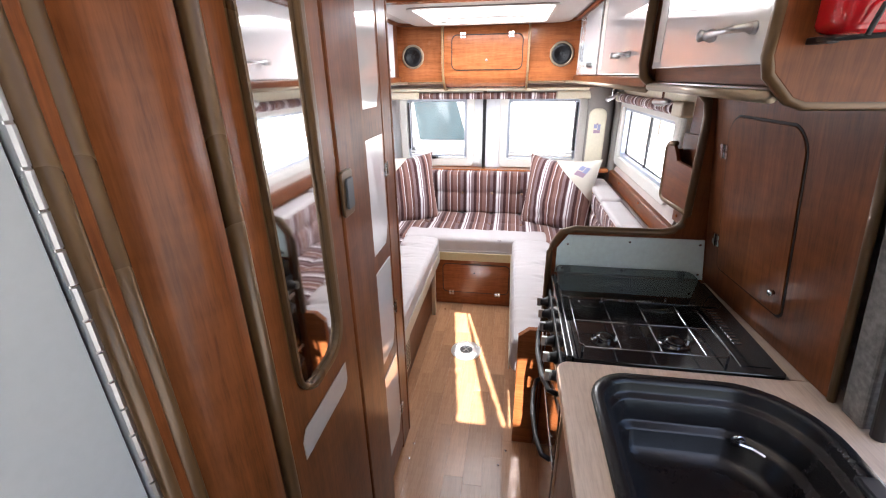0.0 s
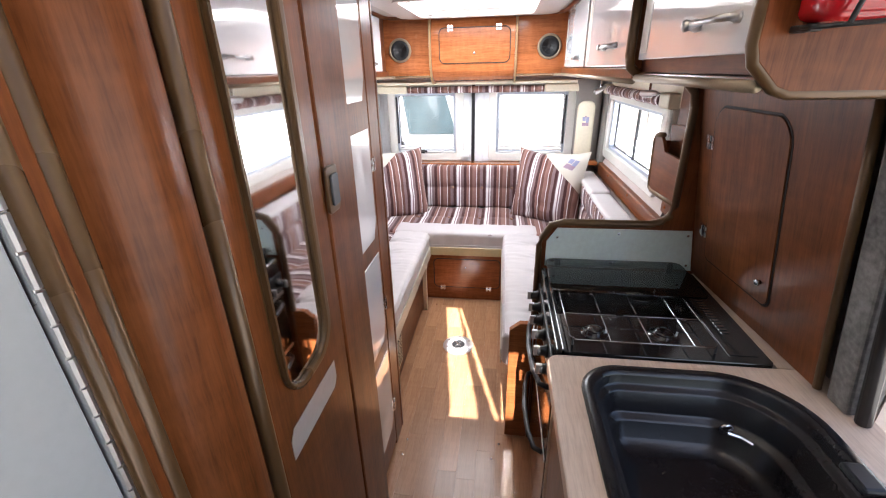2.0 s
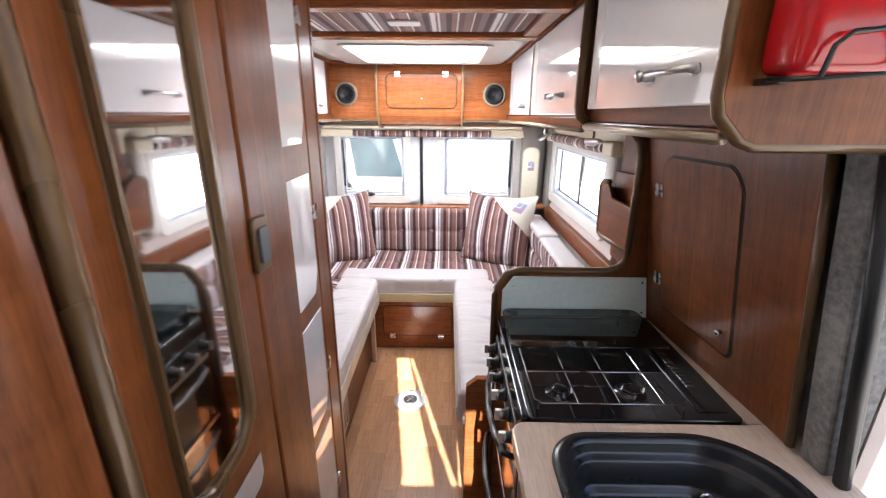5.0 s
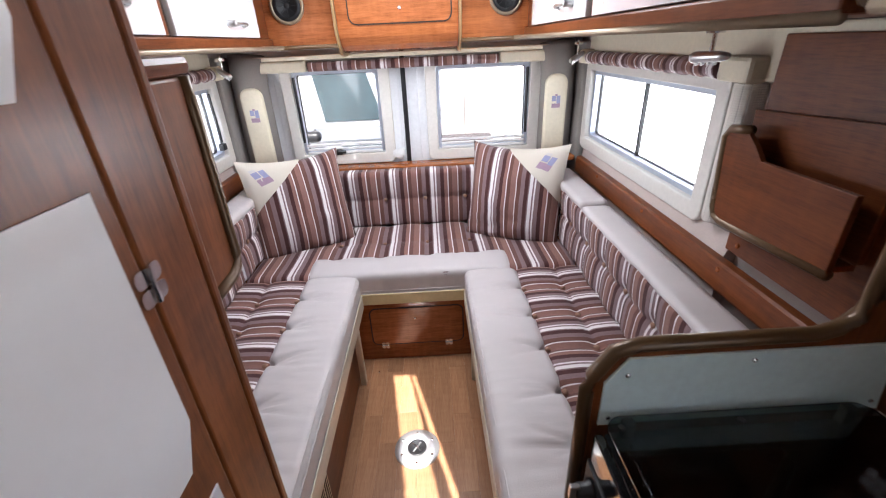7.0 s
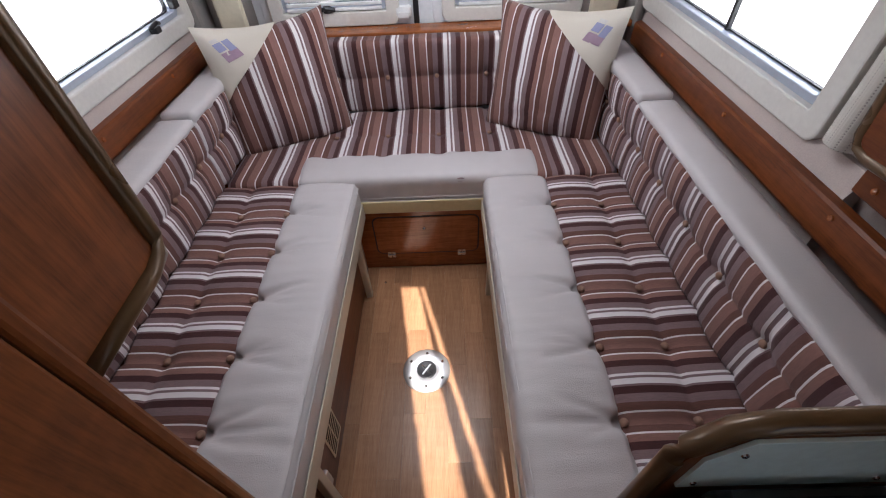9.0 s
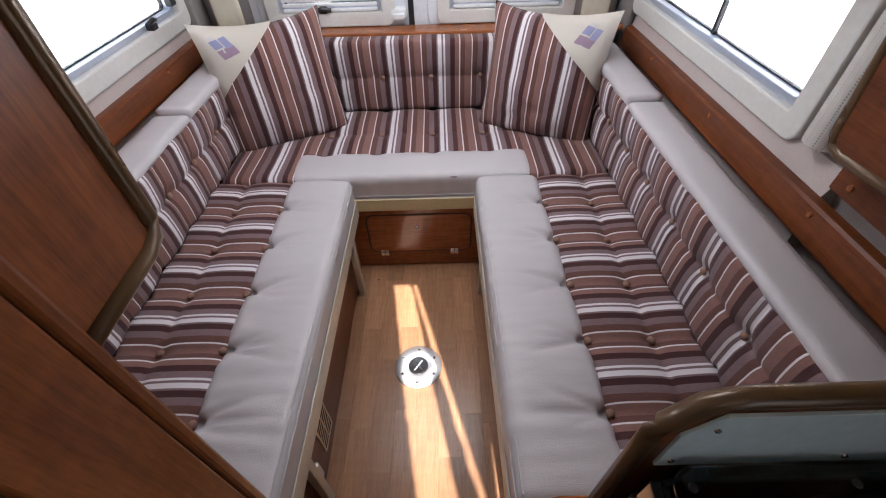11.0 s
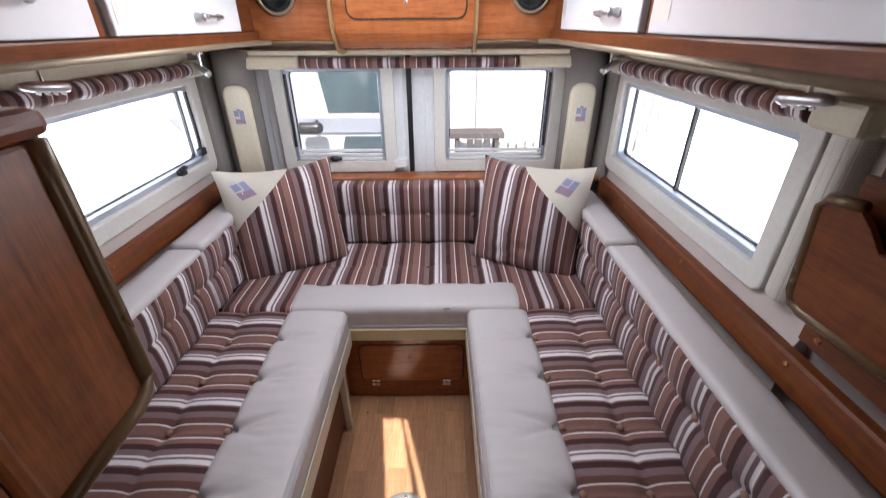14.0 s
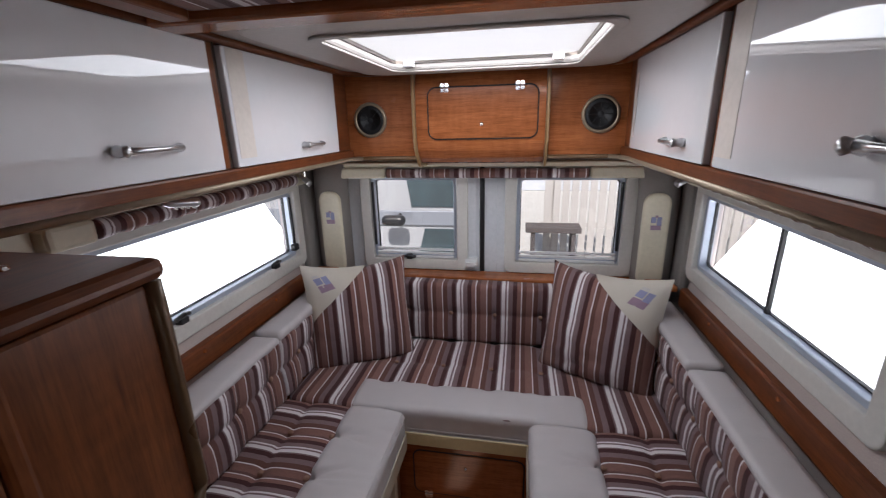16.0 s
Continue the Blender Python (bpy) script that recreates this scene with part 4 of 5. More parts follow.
part("end_edge", tube([(0.583, 1.678, 1.866), (0.583, 1.678, 1.558), (0.590, 1.678, 1.533), (0.625, 1.678, 1.498), (0.646, 1.678, 1.491), (0.95, 1.678, 1.491)], 0.0105, 8), gold_m, kl, "bronze end moulding", True)
fe = thing("fire_blanket", (0.70, 1.63, 1.58), "glossy red fire blanket case in a black wire bracket", "fire blanket")
part("case", soft_box(0.617, 0.750, 1.592, 1.667, 1.582, 1.80, 0.018, 0.012, lambda p, n: 0.0015 * noise.noise(p * 30)), red_m, fe, "red case", True)
part("band", box(0.616, 0.751, 1.590, 1.5925, 1.665, 1.675, 0), white_plastic_m, fe, "pale printed band")
part("bracket", tube([(0.620, 1.640, 1.578), (0.622, 1.60, 1.576), (0.640, 1.582, 1.577), (0.725, 1.580, 1.582), (0.737, 1.580, 1.592), (0.732, 1.580, 1.622), (0.718, 1.580, 1.632), (0.665, 1.581, 1.626), (0.648, 1.581, 1.612), (0.640, 1.581, 1.578)], 0.0032, 6), dark_m, fe, "black wire bracket", True)
part("clamp", box(0.620, 0.636, 1.62, 1.667, 1.572, 1.5815, 0.002), dark_m, fe)

# ---- lounge ----
ROWS_Y = [2.58 + 0.2 * k for k in range(5)]


def tuft(lines_a, lines_b, axis_a, axis_b, face, dent=0.014, groove=0.010, puff=0.009):
    """Buttoned upholstery: seams along two sets of lines on one face, deepest where they cross."""
    ax, bx, fi = "xyz".index(axis_a), "xyz".index(axis_b), "xyz".index(face.strip("-"))
    sgn = -1 if face[0] == "-" else 1

    def disp(p, n):
        k = max(0.0, n[fi] * sgn)
        if k < 0.2:
            return 0.003 * noise.noise(p * 9)
        da = min(abs(p[ax] - v) for v in lines_a)
        db = min(abs(p[bx] - v) for v in lines_b)
        g = -groove * math.exp(-(da / 0.012) ** 2) - groove * 0.7 * math.exp(-(db / 0.012) ** 2)
        g -= dent * math.exp(-((da * da + db * db) / 0.030 ** 2))
        swell = 0.010 * min(1.0, da / 0.09) ** 0.6 * min(1.0, db / 0.08) ** 0.6
        return k * (g + swell + puff - 0.008) + 0.003 * noise.noise(p * 7)
    return disp


def plump(sg):
    def disp(p, n):
        near = min(abs(p.y - v) for v in ROWS_Y)
        fold = 0.004 * noise.noise(Vector((p.x * 6, p.y * 34, p.z * 6))) * (0.3 + math.exp(-(near / 0.07) ** 2))
        pinch = -0.006 * math.exp(-(near / 0.035) ** 2) * max(0.0, min(1.0, (abs(p.x) - 0.36) / 0.12))
        crown = 0.008 * (1 - ((abs(p.x) - 0.3725) / 0.128) ** 2) if n.z > 0.3 else 0.0
        crease = 0.0
        for j, v in enumerate(ROWS_Y):
            for k in (-1, 0, 1):
                run = max(0.0, min(1.0, (abs(p.x) - (0.31 + 0.03 * ((j + k) % 3))) / 0.12))
                line = v + (k * 0.30 + 0.05 * math.sin(j * 2.1 + k)) * (0.50 - abs(p.x))
                crease -= 0.012 * run * math.exp(-((p.y - line) / 0.009) ** 2)
        return fold + pinch + crown + (crease if n.z > 0.3 else 0.0) + 0.004 * noise.noise(p * 5)
    return disp


for sg in (-1, 1):
    a, b = sorted((sg * 0.98, sg * 0.29))
    bs = thing("bench_base", (sg * 0.6, 3.0, 0), "cherry bench base under the sofa cushions", "bench", "bench bases")
    part("body", box(a, b, 2.385 if sg > 0 else 2.36, 3.545, 0, 0.345), wood_y, bs)
    if sg < 0:
        vg = part("vent_grille", slab(rounded(0.10, 0.21, 0.006), "x", -0.29, -0.286, None, 0.001, None, (2.716, 0.165)), cream_plastic_m, bs, "cream heater vent grille")
        for i in range(9):
            for j in range(2):
                part("slot", box(-0.2862, -0.2852, 2.672 + j * 0.046, 2.712 + j * 0.046, 0.078 + i * 0.020, 0.088 + i * 0.020, 0), gap_m, vg)
        part("socket", box(-0.29, -0.276, 2.57, 2.60, 0.08, 0.17, 0.005), steel_m, bs, "small chrome catch")
        for y in (3.385, 2.545):
            part("leg", box(-0.278, -0.252, y - 0.014, y + 0.014, 0.0, 0.345, 0.003), leg_m, bs, "cream metal support leg")
    else:
        # end board takes the brighter veneer to stand in for its sun patch
        part("end_board", slab([(0.275, 0.0), (0.367, 0.0), (0.367, 0.60), (0.315, 0.60), (0.275, 0.565)], "y", 2.357, 2.384, None, 0.003), wood_x, bs, "cherry end board, its colour brightened for sunlight")
        part("leg", box(0.262, 0.284, 3.36, 3.39, 0.0, 0.345, 0.003), leg_m, bs, "cream metal support leg")
    cu = thing("seat_cushion", (sg * 0.5, 3.0, 0.345), "striped buttoned seat cushion with a cream leather front", "cushion", "sofa cushions")
    a, b = sorted((sg * 0.80, sg * 0.47))
    y00 = 2.39
    part("pad", soft_box(a, b, y00, 3.556, 0.352, 0.503, 0.022, 0.0125, tuft(ROWS_Y, [sg * 0.67, sg * 0.48], "y", "x", "z")), stripe_y, cu, "striped fabric pad", True)
    a, b = sorted((sg * 0.495, sg * 0.248))
    part("bolster", soft_box(a, b, y00, 3.552, 0.352, 0.516, 0.030, 0.009, plump(sg)), leather_m, cu, "cream leather front roll", True)
    part("seam", tube([(sg * 0.262, y00 + 0.02, 0.512), (sg * 0.262, 3.0, 0.514), (sg * 0.262, 3.535, 0.512)], 0.0025, 5), leather_m, cu)
    part("seam", tube([(sg * 0.250, y00 + 0.02, 0.490), (sg * 0.250, 3.0, 0.492), (sg * 0.250, 3.535, 0.490)], 0.0025, 5), leather_m, cu)
    part("side_band", box(min(sg * 0.242, sg * 0.2465), max(sg * 0.242, sg * 0.2465), y00 + 0.03, 3.52, 0.350, 0.425, 0.002), leg_m, cu, "cream vinyl band")
    for y in ROWS_Y:
        for x in (0.67, 0.497):
            part("button", lathe([(0.004, -0.004), (0.011, 0.0), (0.010, 0.005), (0.003, 0.008)], (sg * x, y, 0.492 if x > 0.6 else 0.496), "z", 10), button_m, cu, "", True)
    a, b = sorted((sg * 0.895, sg * 0.783))
    for y0, y1, nm in ((2.395 if sg > 0 else 2.62, 3.558, 0), (3.566, 4.13, 1)):
        bk = thing("back_cushion", (sg * 0.84, (y0 + y1) / 2, 0.5), "striped buttoned back cushion with a cream leather top", "cushion", "sofa cushions")
        lines = [v + 0.1 for v in ROWS_Y] if not nm else [3.70, 3.86, 4.02]
        part("pad", soft_box(a, b, y0, y1, 0.505, 0.79, 0.022, 0.0125, tuft(lines, [0.655], "y", "z", "-x" if sg > 0 else "x")), stripe_y, bk, "striped fabric pad", True)
        dz = 0.012 if nm else 0.0
        a2, b2 = sorted((sg * 0.905, sg * 0.778))
        part("leather_top", soft_box(a2, b2, y0, y1, 0.772, 0.806 + dz, 0.014, 0.02, lambda p, n: 0.0025 * noise.noise(p * 11)), leather_m, bk, "cream leather top", True)
        for y in lines:
            part("button", lathe([(0.004, sg * 0.004), (0.011, 0.0), (0.010, -sg * 0.005), (0.003, -sg * 0.008)], (sg * 0.793, y, 0.655), "x", 10), button_m, bk, "", True)
    # ledge behind the cushions
    rail = thing("ledge", (sg * 0.95, 3.2, 0.85), "cherry ledge along the side wall behind the cushions", "shelf", "side ledges")
    lp = [(0.962, 0.795), (0.936, 0.795), (0.933, 0.803), (0.934, 0.876), (0.939, 0.883), (0.962, 0.885)]
    part("board", slab([(sg * u, v) for u, v in lp], "y", 2.378 if sg > 0 else 2.62, 4.12), wood_y, rail)
    lining = part("lining", slab([(sg * u, v) for u, v in ((0.963, 0.72), (0.999, 0.72), (0.999, 0.945), (0.984, 0.945), (0.963, 0.885))], "y", 2.89 if sg > 0 else 2.62, 4.12), lining_m, rail, "beige carpet lining")
    part("channel", box(min(sg * 0.936, sg * 0.962), max(sg * 0.936, sg * 0.962), 2.40 if sg > 0 else 2.62, 4.10, 0.820, 0.8375, 0.002), grey_lining_m, rail, "dull metal channel")
    for y in (2.86, 3.33, 3.80):
        part("cap", lathe([(0.008, 0), (0.007, -sg * 0.004), (0.002, -sg * 0.006)], (sg * 0.9335, y, 0.860), "x", 10), wood_x, rail)

bs = thing("bench_base", (0, 3.9, 0), "cherry bench base with a hatch across the rear", "bench", "bench bases")
part("body", box(-0.98, 0.98, 3.558, 4.39, 0, 0.345), wood_x, bs)
fd = groove_panel("hatch", bs, "y", (0.005, 0.205), 0.46, 0.215, 0.03, 3.558, -1, wood_x)
for x in (-0.165, 0.162):
    hinge(fd, "y", x, 0.092, 3.5535, -1, "h", 0.018)
knob(fd, "y", -0.003, 0.254, 3.5545, -1, 0.007)
cu = thing("seat_cushion", (0, 3.9, 0.345), "striped rear seat cushion with a cream leather front", "cushion", "sofa cushions")
XB = [-0.40, -0.16, 0.075, 0.31, 0.55]
part("pad", soft_box(-0.79, 0.79, 3.566, 4.167, 0.352, 0.500, 0.022, 0.0145, tuft(XB, [3.93], "x", "y", "z", 0.012, 0.004)), stripe_x, cu, "striped fabric pad", True)
part("bolster", soft_box(-0.505, 0.485, 3.560, 3.76, 0.352, 0.512, 0.030, 0.0145, lambda p, n: 0.005 * noise.noise(Vector((p.x * 22, p.y * 6, p.z * 6))) + (0.008 * (1 - ((p.y - 3.66) / 0.1) ** 2) if n.z > 0.3 else 0) + (-0.008 * math.exp(-((min(abs(p.x - v) for v in XB)) / 0.03) ** 2) if p.y > 3.72 else 0)), leather_m, cu, "cream leather front roll", True)
for z in (0.405, 0.42):
    part("seam", tube([(-0.25, 3.5585, z), (0, 3.557, z), (0.25, 3.5585, z)], 0.002, 5), leather_m, cu)
part("front_band", box(-0.30, 0.30, 3.549, 3.557, 0.345, 0.405, 0.003), cream_vinyl_m, cu, "cream vinyl band")
bk = thing("back_cushion", (0, 4.2, 0.5), "striped buttoned back cushion across the rear", "cushion", "sofa cushions")
part("pad", soft_box(-0.775, 0.775, 4.168, 4.262, 0.50, 0.832, 0.022, 0.0145, tuft(XB, [0.665], "x", "z", "-y", 0.014, 0.009)), stripe_x, bk, "striped fabric pad", True)
for x in XB:
    part("button", lathe([(0.004, 0.004), (0.011, 0.0), (0.010, -0.005), (0.003, -0.008)], (x, 4.175, 0.665), "y", 10), button_m, bk, "", True)
    part("button", lathe([(0.004, -0.004), (0.011, 0.0), (0.010, 0.005), (0.003, 0.008)], (x, 3.93, 0.492), "z", 10), button_m, cu, "", True)
lg = thing("ledge", (0, 4.32, 0.85), "cherry ledge behind the rear back cushion", "shelf")
part("board", box(-0.79, 0.79, 4.265, 4.384, 0.815, 0.837, 0.006), wood_x, lg)
lt = thing("door_latch", (-0.07, 4.38, 0.80), "white plastic latch cover on the rear door", "latch")
part("cover", box(-0.112, -0.034, 4.362, 4.399, 0.87, 0.915, 0.008), white_plastic_m, lt)
part("bracket", box(-0.10, -0.045, 4.345, 4.361, 0.869, 0.895, 0.004), white_plastic_m, lt)


def pillow(at, yaw, tilt, outer):
    """A striped scatter pillow with a cream corner flap; outer: the side of the flap."""
    W, H, T = 0.522, 0.525, 0.108
    base = thing("pillow", at, "striped scatter pillow with a cream corner flap", "pillow", "scatter pillows")
    base.rotation_mode = "XYZ"
    base.rotation_euler = (radians(tilt), 0, radians(yaw))

    def spot(u, v, side, lift=0.0):
        edge = max(0.0, (1 - abs(u) ** 2.6)) ** 0.5 * max(0.0, (1 - abs(v) ** 2.6)) ** 0.5
        pinch_u, pinch_v = 1 - 0.07 * (1 - v * v), 1 - 0.07 * (1 - u * u)
        wr = 0.017 * noise.noise(Vector((u * 2.2 + 7 * outer, v * 2.2, 3.0 * side))) * edge
        sag = 0.020 * noise.noise(Vector((u * 2.5 + v * 2, v * 6 + 4 * outer, 1.0))) * edge * min(1.0, max(0.0, 0.2 - v))
        return Vector((u * W / 2 * pinch_u, -side * (T * edge + wr + sag + lift), (v + 1) * H / 2 * pinch_v + 0.035 * (1 - abs(v))))

    def child(name, bm, m_, label, parent=base, smooth=True):
        me = bpy.data.meshes.new(name)
        bmesh.ops.recalc_face_normals(bm, faces=bm.faces)
        bm.to_mesh(me)
        bm.free()
        me.materials.append(m_)
        me.polygons.foreach_set("use_smooth", [smooth] * len(me.polygons))
        ob = new(name, me)
        ob.parent = parent
        return tagged(ob, label) if label else ob

    N = 32
    bm = bmesh.new()
    grid = {}
    for side in (1, -1):
        for i in range(N + 1):
            for j in range(N + 1):
                rim = i in (0, N) or j in (0, N)
                if rim and side < 0:
                    continue
                grid[side, i, j] = bm.verts.new(spot(2 * i / N - 1, 2 * j / N - 1, side))
    for side in (1, -1):
        g = lambda i, j: grid.get((side, i, j)) or grid[1, i, j]
        for i in range(N):
            for j in range(N):
                bm.faces.new((g(i, j), g(i + 1, j), g(i + 1, j + 1), g(i, j + 1)))
    child("cover", bm, pillow_m, "striped fabric cover")
    bm = bmesh.new()
    M, L = 14, 0.60
    tri = {}
    for i in range(M + 1):
        for j in range(M + 1 - i):
            u, v = outer * (1 - 2 * L * i / M * 1.0), 1 - 2 * 0.62 * j / M
            q_ = spot(u, v, 1, 0.006)
            q_.x, q_.z = q_.x * 1.02, (q_.z - 0.26) * 1.02 + 0.26
            tri[i, j] = bm.verts.new(q_)
    for i in range(M):
        for j in range(M - i):
            bm.faces.new((tri[i, j], tri[i + 1, j], tri[i, j + 1]))
            if i + j < M - 1:
                bm.faces.new((tri[i + 1, j], tri[i + 1, j + 1], tri[i, j + 1]))
    flap = child("corner_flap", bm, canvas_m, "cream canvas flap")
    ang = radians(-24 * outer)
    for cx, cy, w, h, m_ in ((-0.011, 0.012, 0.026, 0.026, emblem_blue), (0.017, 0.008, 0.022, 0.034, emblem_blue), (0.002, -0.020, 0.054, 0.028, emblem_red), (-0.011, 0.032, 0.024, 0.010, emblem_pale)):
        bm = bmesh.new()
        q = []
        for dx, dy in ((-w / 2, -h / 2), (w / 2, -h / 2), (w / 2, h / 2), (-w / 2, h / 2)):
            X, Y = 1.4 * (cx + dx), 1.4 * (cy + dy)
            X, Y = X * math.cos(ang) - Y * math.sin(ang), X * math.sin(ang) + Y * math.cos(ang)
            q.append(bm.verts.new(spot(outer * 0.66 + X / (W / 2), 0.66 + Y / (H / 2), 1, 0.0105)))
        bm.faces.new(q)
        child("emblem", bm, m_, "", flap, False)
    return base


pillow((-0.56, 3.915, 0.485), 28, -17, -1)
pillow((0.532, 3.915, 0.485), -26, -17, 1)

# table socket in the floor
satin_m = plain("satin_steel", (0.78, 0.78, 0.79), 0.38, 0.85, 90, 0.06)
ts = thing("table_socket", (0, 3, 0), "round steel table socket screwed to the floor", "floor socket")
part("flange", lathe([(0.092, 0.0), (0.0915, 0.004), (0.087, 0.007), (0.043, 0.010), (0.039, 0.008)], (0, 3.0, 0.0), "z", 48), satin_m, ts, "satin steel flange", True)
part("plug", lathe([(0.039, 0.001), (0.038, 0.0105), (0.034, 0.0125), (0.030, 0.0098), (0.004, 0.0095)], (0, 3.0, 0.0), "z", 32), dark_m, ts, "black plastic plug", True)
for a in (0.95, 2.30):
    dx, dy = 0.026 * math.cos(a), 0.026 * math.sin(a)
    part("cross_bar", tube([(-dx, 3.0 - dy, 0.0105), (dx, 3.0 + dy, 0.0105)], 0.0035, 6), steel_m, ts)
screws(ts, "z", [(0.070 * math.cos(k * math.pi / 3 + 0.5), 3 + 0.070 * math.sin(k * math.pi / 3 + 0.5)) for k in range(6)], 0.0082, 1, 0.006)
for x, y in ((-0.16, 2.28), (-0.165, 2.20), (0.25, 2.30), (0.22, 2.22), (-0.20, 3.46)):
    ob = part("floor_screw", lathe([(0.006, 0.0), (0.005, 0.002), (0.001, 0.003)], (x, y, 0.0), "z", 10), chrome_m)
    tagged(ob, "small chrome screw cap in the floor", "screw", "floor screws")

# wooden wall panel and letter pocket beside the partition
sp_ = thing("side_panel", (0.96, 2.6, 0.92), "cherry lining panel on the wall beside the window", "panel", "", "structure")
part("panel", box(0.955, 0.998, 2.378, 2.885, 0.916, 1.468, 0.003), wood_y, sp_)
part("cap", lathe([(0.008, 0), (0.007, -0.004), (0.002, -0.006)], (0.955, 2.84, 0.945), "x", 10), wood_x, sp_)
pk = thing("letter_pocket", (0.92, 2.7, 1.02), "cherry wall pocket with bronze edging", "wall pocket")
PK = [(2.52, 1.045), (2.852, 1.025), (2.877, 1.05), (2.897, 1.235), (2.887, 1.25), (2.822, 1.258), (2.79, 1.235), (2.76, 1.205), (2.52, 1.205)]
part("front", slab(PK, "x", 0.882, 0.896, None, 0.002), wood_y, pk)
part("back", slab([(2.52, 1.06), (2.877, 1.045), (2.897, 1.30), (2.52, 1.32)], "x", 0.940, 0.9545, None, 0.002), wood_y, pk)
part("base", box(0.897, 0.939, 2.52, 2.862, 1.045, 1.058, 0.002), wood_y, pk)
part("end", box(0.897, 0.939, 2.867, 2.880, 1.05, 1.235, 0.002), wood_y, pk)
part("edge_trim", tube([(0.889, 2.52, 1.040), (0.889, 2.842, 1.021), (0.889, 2.870, 1.030), (0.889, 2.881, 1.05), (0.889, 2.902, 1.235), (0.889, 2.887, 1.256), (0.889, 2.822, 1.264)], 0.0125, 8), gold_m, pk, "bronze edge moulding", True)
dots_m, n_, l_, b_ = mat("perforated_cream_plastic", 0.45, 0, (0.60, 0.57, 0.52))
vo_ = n_.new("ShaderNodeTexVoronoi")
vo_.inputs["Scale"].default_value, vo_.inputs["Randomness"].default_value = 160.0, 0.0
l_.new(coords(n_, l_), vo_.inputs["Vector"])
l_.new(ramp(n_, l_, vo_.outputs["Distance"], [(0.22, (0.30, 0.28, 0.26)), (0.34, (0.60, 0.57, 0.52))]), b_.inputs["Base Color"])
bumped(n_, l_, b_, vo_.outputs["Distance"], 0.4, 0.003)
gd = [(0.998, 2.945)] + [(0.968 - 0.030 * math.sin(a), 2.982 - 0.036 * math.cos(a)) for a in (k * math.pi / 12 for k in range(13))] + [(0.998, 3.019)]
ob = part("trim", slab(gd, "z", 0.962, 1.355, None, 0.006), dots_m, None, "", True)
tagged(ob, "cream perforated blind guide column beside the window", "trim", "", "structure")

# ---- outside ----
gs = bmesh.new()
q = [gs.verts.new(p) for p in ((-900, -900, -0.65), (900, -900, -0.65), (900, 900, -0.65), (-900, 900, -0.65))]
gs.faces.new(q)
setting("ground", gs, ground_m, "pale worn concrete yard", "ground")
# made-up building: a sunlit white backdrop that fills the rear windows
hs = thing("building", (4, 17, -0.65), "long white building added as a bright backdrop for the rear windows", "building")
part("wall", box(-22, 26, 17, 17.4, -0.65, 7.5, 0.02), white_render_m, hs)
part("roof", slab([(16.6, 7.4), (22, 10.5), (22, 7.4)], "x", -22.4, 26.4), slate_m, hs)
for k in range(6):
    x = -14 + 6.2 * k
    w_ = part("window", box(x, x + 1.2, 16.95, 16.998, 2.9, 4.3, 0.01), rim_m, hs)
    part("pane", box(x + 0.08, x + 1.12, 16.93, 16.949, 2.98, 4.22, 0), slate_m, w_)
mw = thing("garden_bench", (0.66, 8.2, -0.65), "low dark timber bench beside the fence", "bench")
for k in range(3):
    part("plank", box(0.28, 1.05, 8.02 + 0.11 * k, 8.12 + 0.11 * k, 0.13, 0.21, 0.01), timber_m, mw)
for x in (0.36, 0.92):
    part("leg", box(x, x + 0.06, 8.05, 8.30, -0.65, 0.129, 0.01), timber_m, mw)
fn = thing("fence", (3, 8.5, -0.65), "tall white slatted fence behind the van", "fence")
for k in range(34):
    x = 0.55 + k * 0.13
    part("slat", box(x, x + 0.10, 8.5, 8.525, -0.60, 2.3, 0.004), fence_m, fn)
for z in (0.1, 1.9):
    part("rail", box(0.5, 5.0, 8.526, 8.57, z, z + 0.08, 0.004), fence_m, fn)
for k in range(3):
    part("post", box(0.6 + 2.0 * k, 0.7 + 2.0 * k, 8.571, 8.67, -0.65, 2.3, 0.006), fence_m, fn)
cr = thing("parked_van", (-1.3, 7.2, -0.65), "white motorhome with a dark teal windscreen parked behind", "van")
bd = [(-3.6, -0.35), (0.05, -0.35), (0.10, 0.15), (0.05, 0.45), (-0.10, 0.62), (-0.35, 0.70), (-0.62, 1.6), (-0.85, 2.0), (-3.6, 2.1)]
part("body", slab(bd, "y", 7.0, 8.9, None, 0.04), van_paint_m, cr, "white painted body")
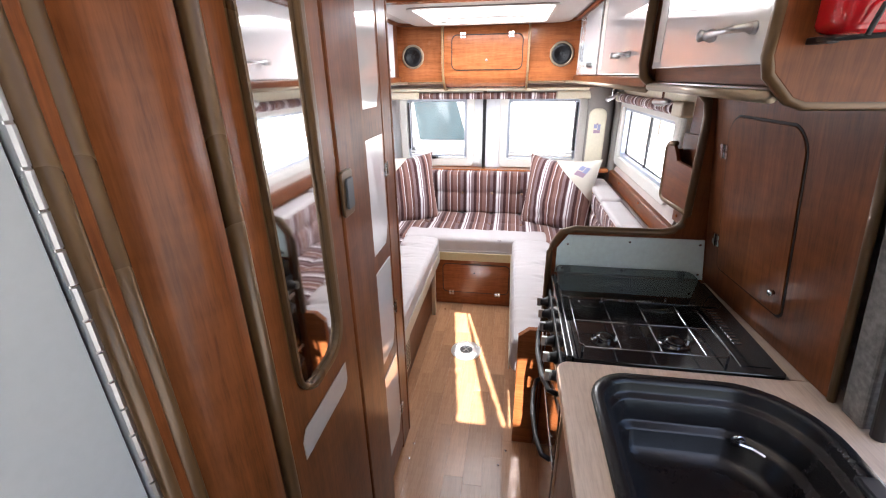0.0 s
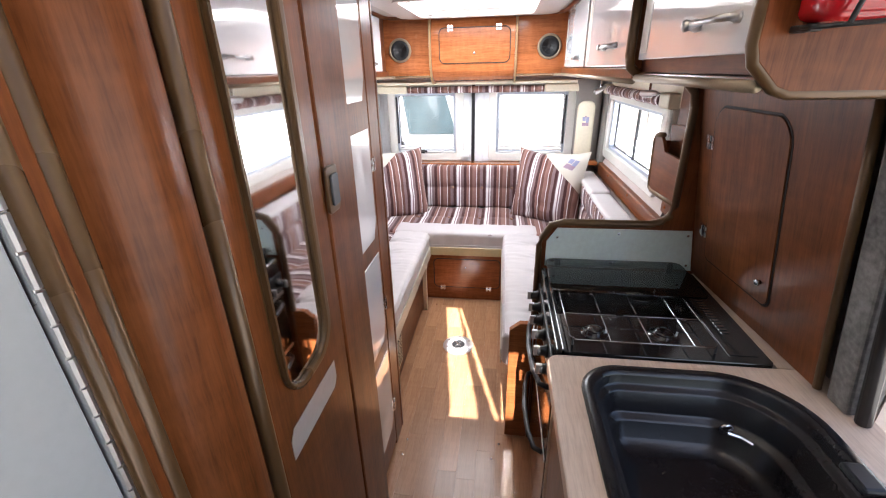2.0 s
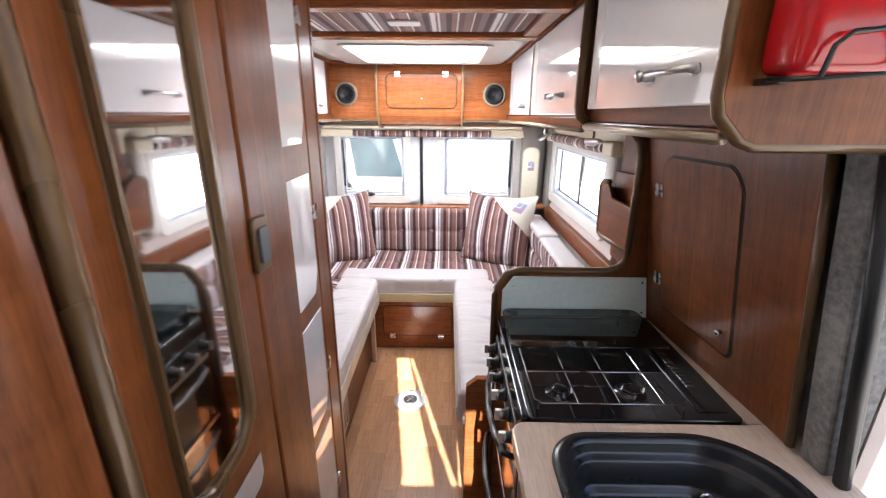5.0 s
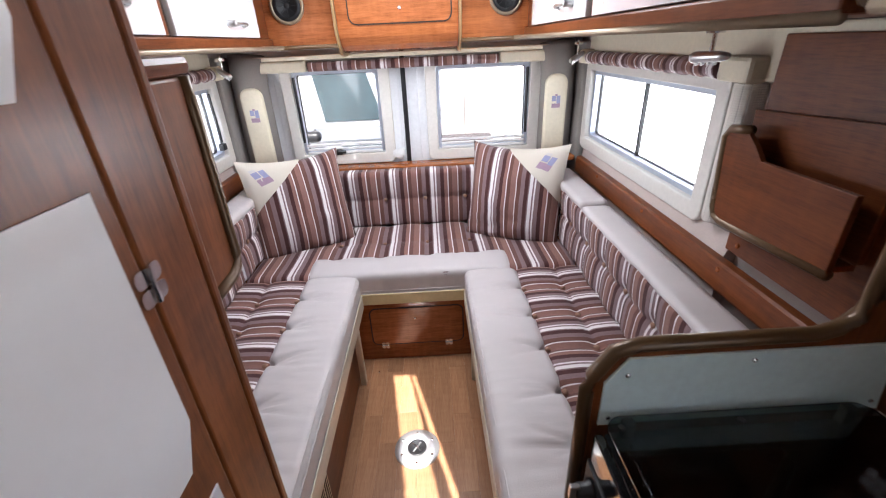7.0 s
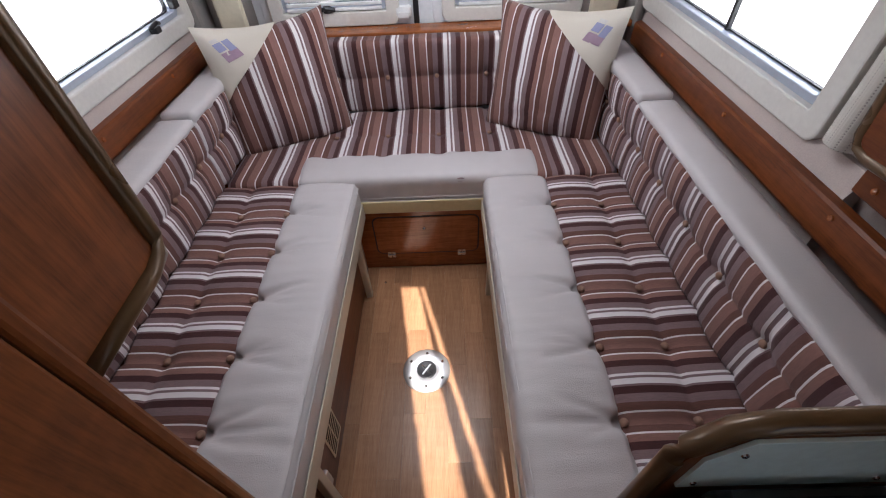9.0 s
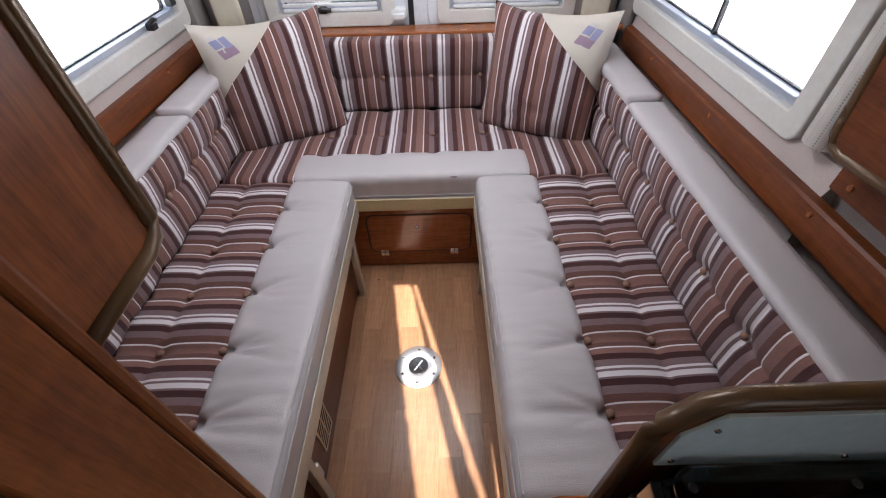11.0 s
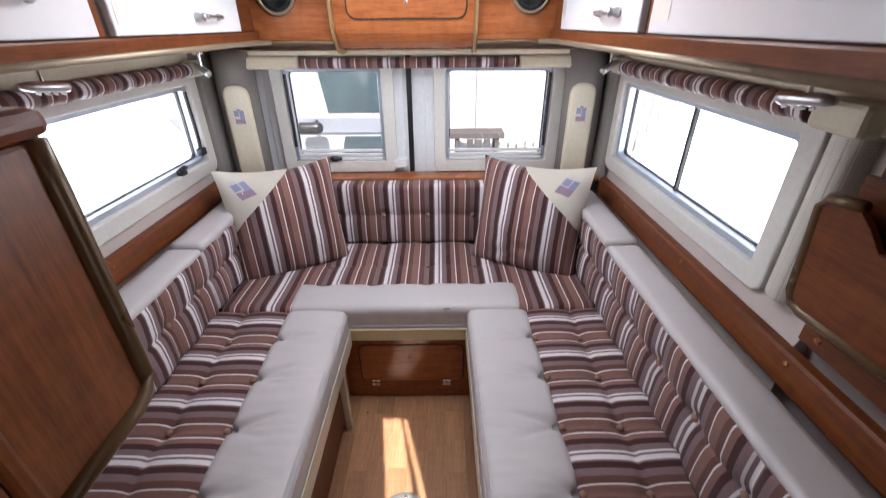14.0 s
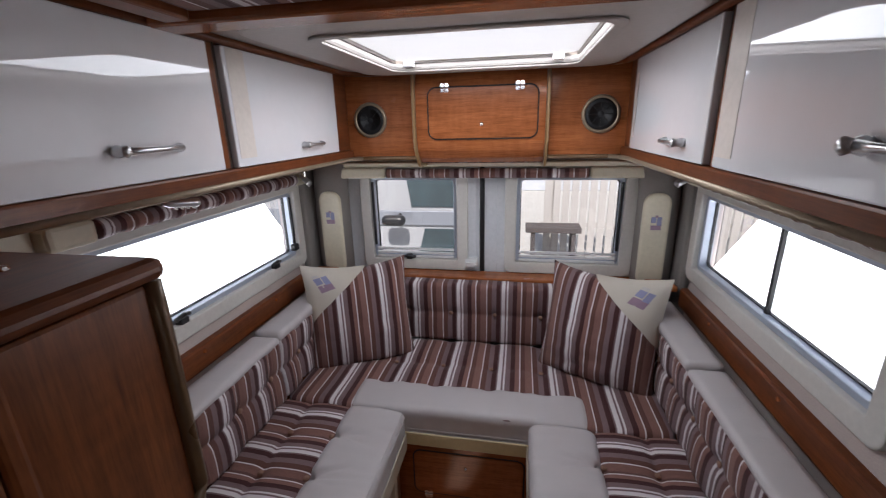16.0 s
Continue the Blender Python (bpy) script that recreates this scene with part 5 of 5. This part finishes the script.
part("side_window", slab([(-1.11, 0.69), (-0.42, 0.69), (-0.60, 1.30), (-0.75, 1.60), (-1.24, 1.60)], "y", 6.985, 6.999, None, 0.004), teal_m, cr, "teal cab window")
part("trim_strip", box(-3.6, -0.10, 6.975, 6.999, 0.46, 0.64, 0.01), strip_m, cr, "silver side strip")
part("mirror", soft_box(-1.42, -1.14, 6.72, 6.86, 0.50, 0.62, 0.05, 0.04), dark_m, cr, "black door mirror", True)
part("mirror_arm", tube([(-1.25, 6.86, 0.57), (-1.25, 7.0, 0.60)], 0.02), dark_m, cr)
part("lower_panel", slab([(-1.05, 0.05), (-0.15, 0.05), (-0.15, 0.42), (-0.95, 0.42)], "y", 6.985, 6.999, None, 0.004), teal_m, cr, "teal lower panel")
for x in (-2.9, -0.6):
    wh = part("wheel", lathe([(0.20, -0.02), (0.32, -0.03), (0.34, 0.0), (0.34, 0.16), (0.32, 0.18)], (x, 6.99, -0.31), "y", 28), dark_m, cr, "black tyre", True)
    part("rim", lathe([(0.19, -0.035), (0.17, -0.02), (0.05, -0.03), (0.02, -0.035)], (x, 6.99, -0.31), "y", 20), steel_m, wh, "", True)

# a second motorhome stands alongside, nose to the rear
copy_thing(cr, pose(-4.6, 8.35, -0.65, 0, 0, 90))

# ---- floor boards, last ----
rnd = random.Random(5)
PW, N_ROW = 0.0785, 9
meshes = {}


def plank_mesh(length):
    key = round(length, 2)
    if key not in meshes:
        bm = box(-PW / 2 + 0.00015, PW / 2 - 0.00015, -key / 2 + 0.0002, key / 2 - 0.0002, -0.0055, 0.0, 0.0004, 1)
        me = bpy.data.meshes.new("plank")
        bm.to_mesh(me)
        bm.free()
        me.materials.append(plank_m)
        meshes[key] = me
    return meshes[key]


base_at = PLACE[floor.name]
for r in range(N_ROW):
    x = -0.315 + PW * (r + 0.5)
    y = 0.4 - rnd.random() * 0.4
    while y < 3.55:
        ln = rnd.choice((0.30, 0.42, 0.55, 0.36))
        if y + ln > 3.556:
            ln = round(3.556 - y, 2)
        if ln > 0.03:
            ob = new("plank", plank_mesh(ln))
            ob.location = Vector((x, y + round(ln, 2) / 2, 0)) - base_at
            ob.parent = floor
        y += ln
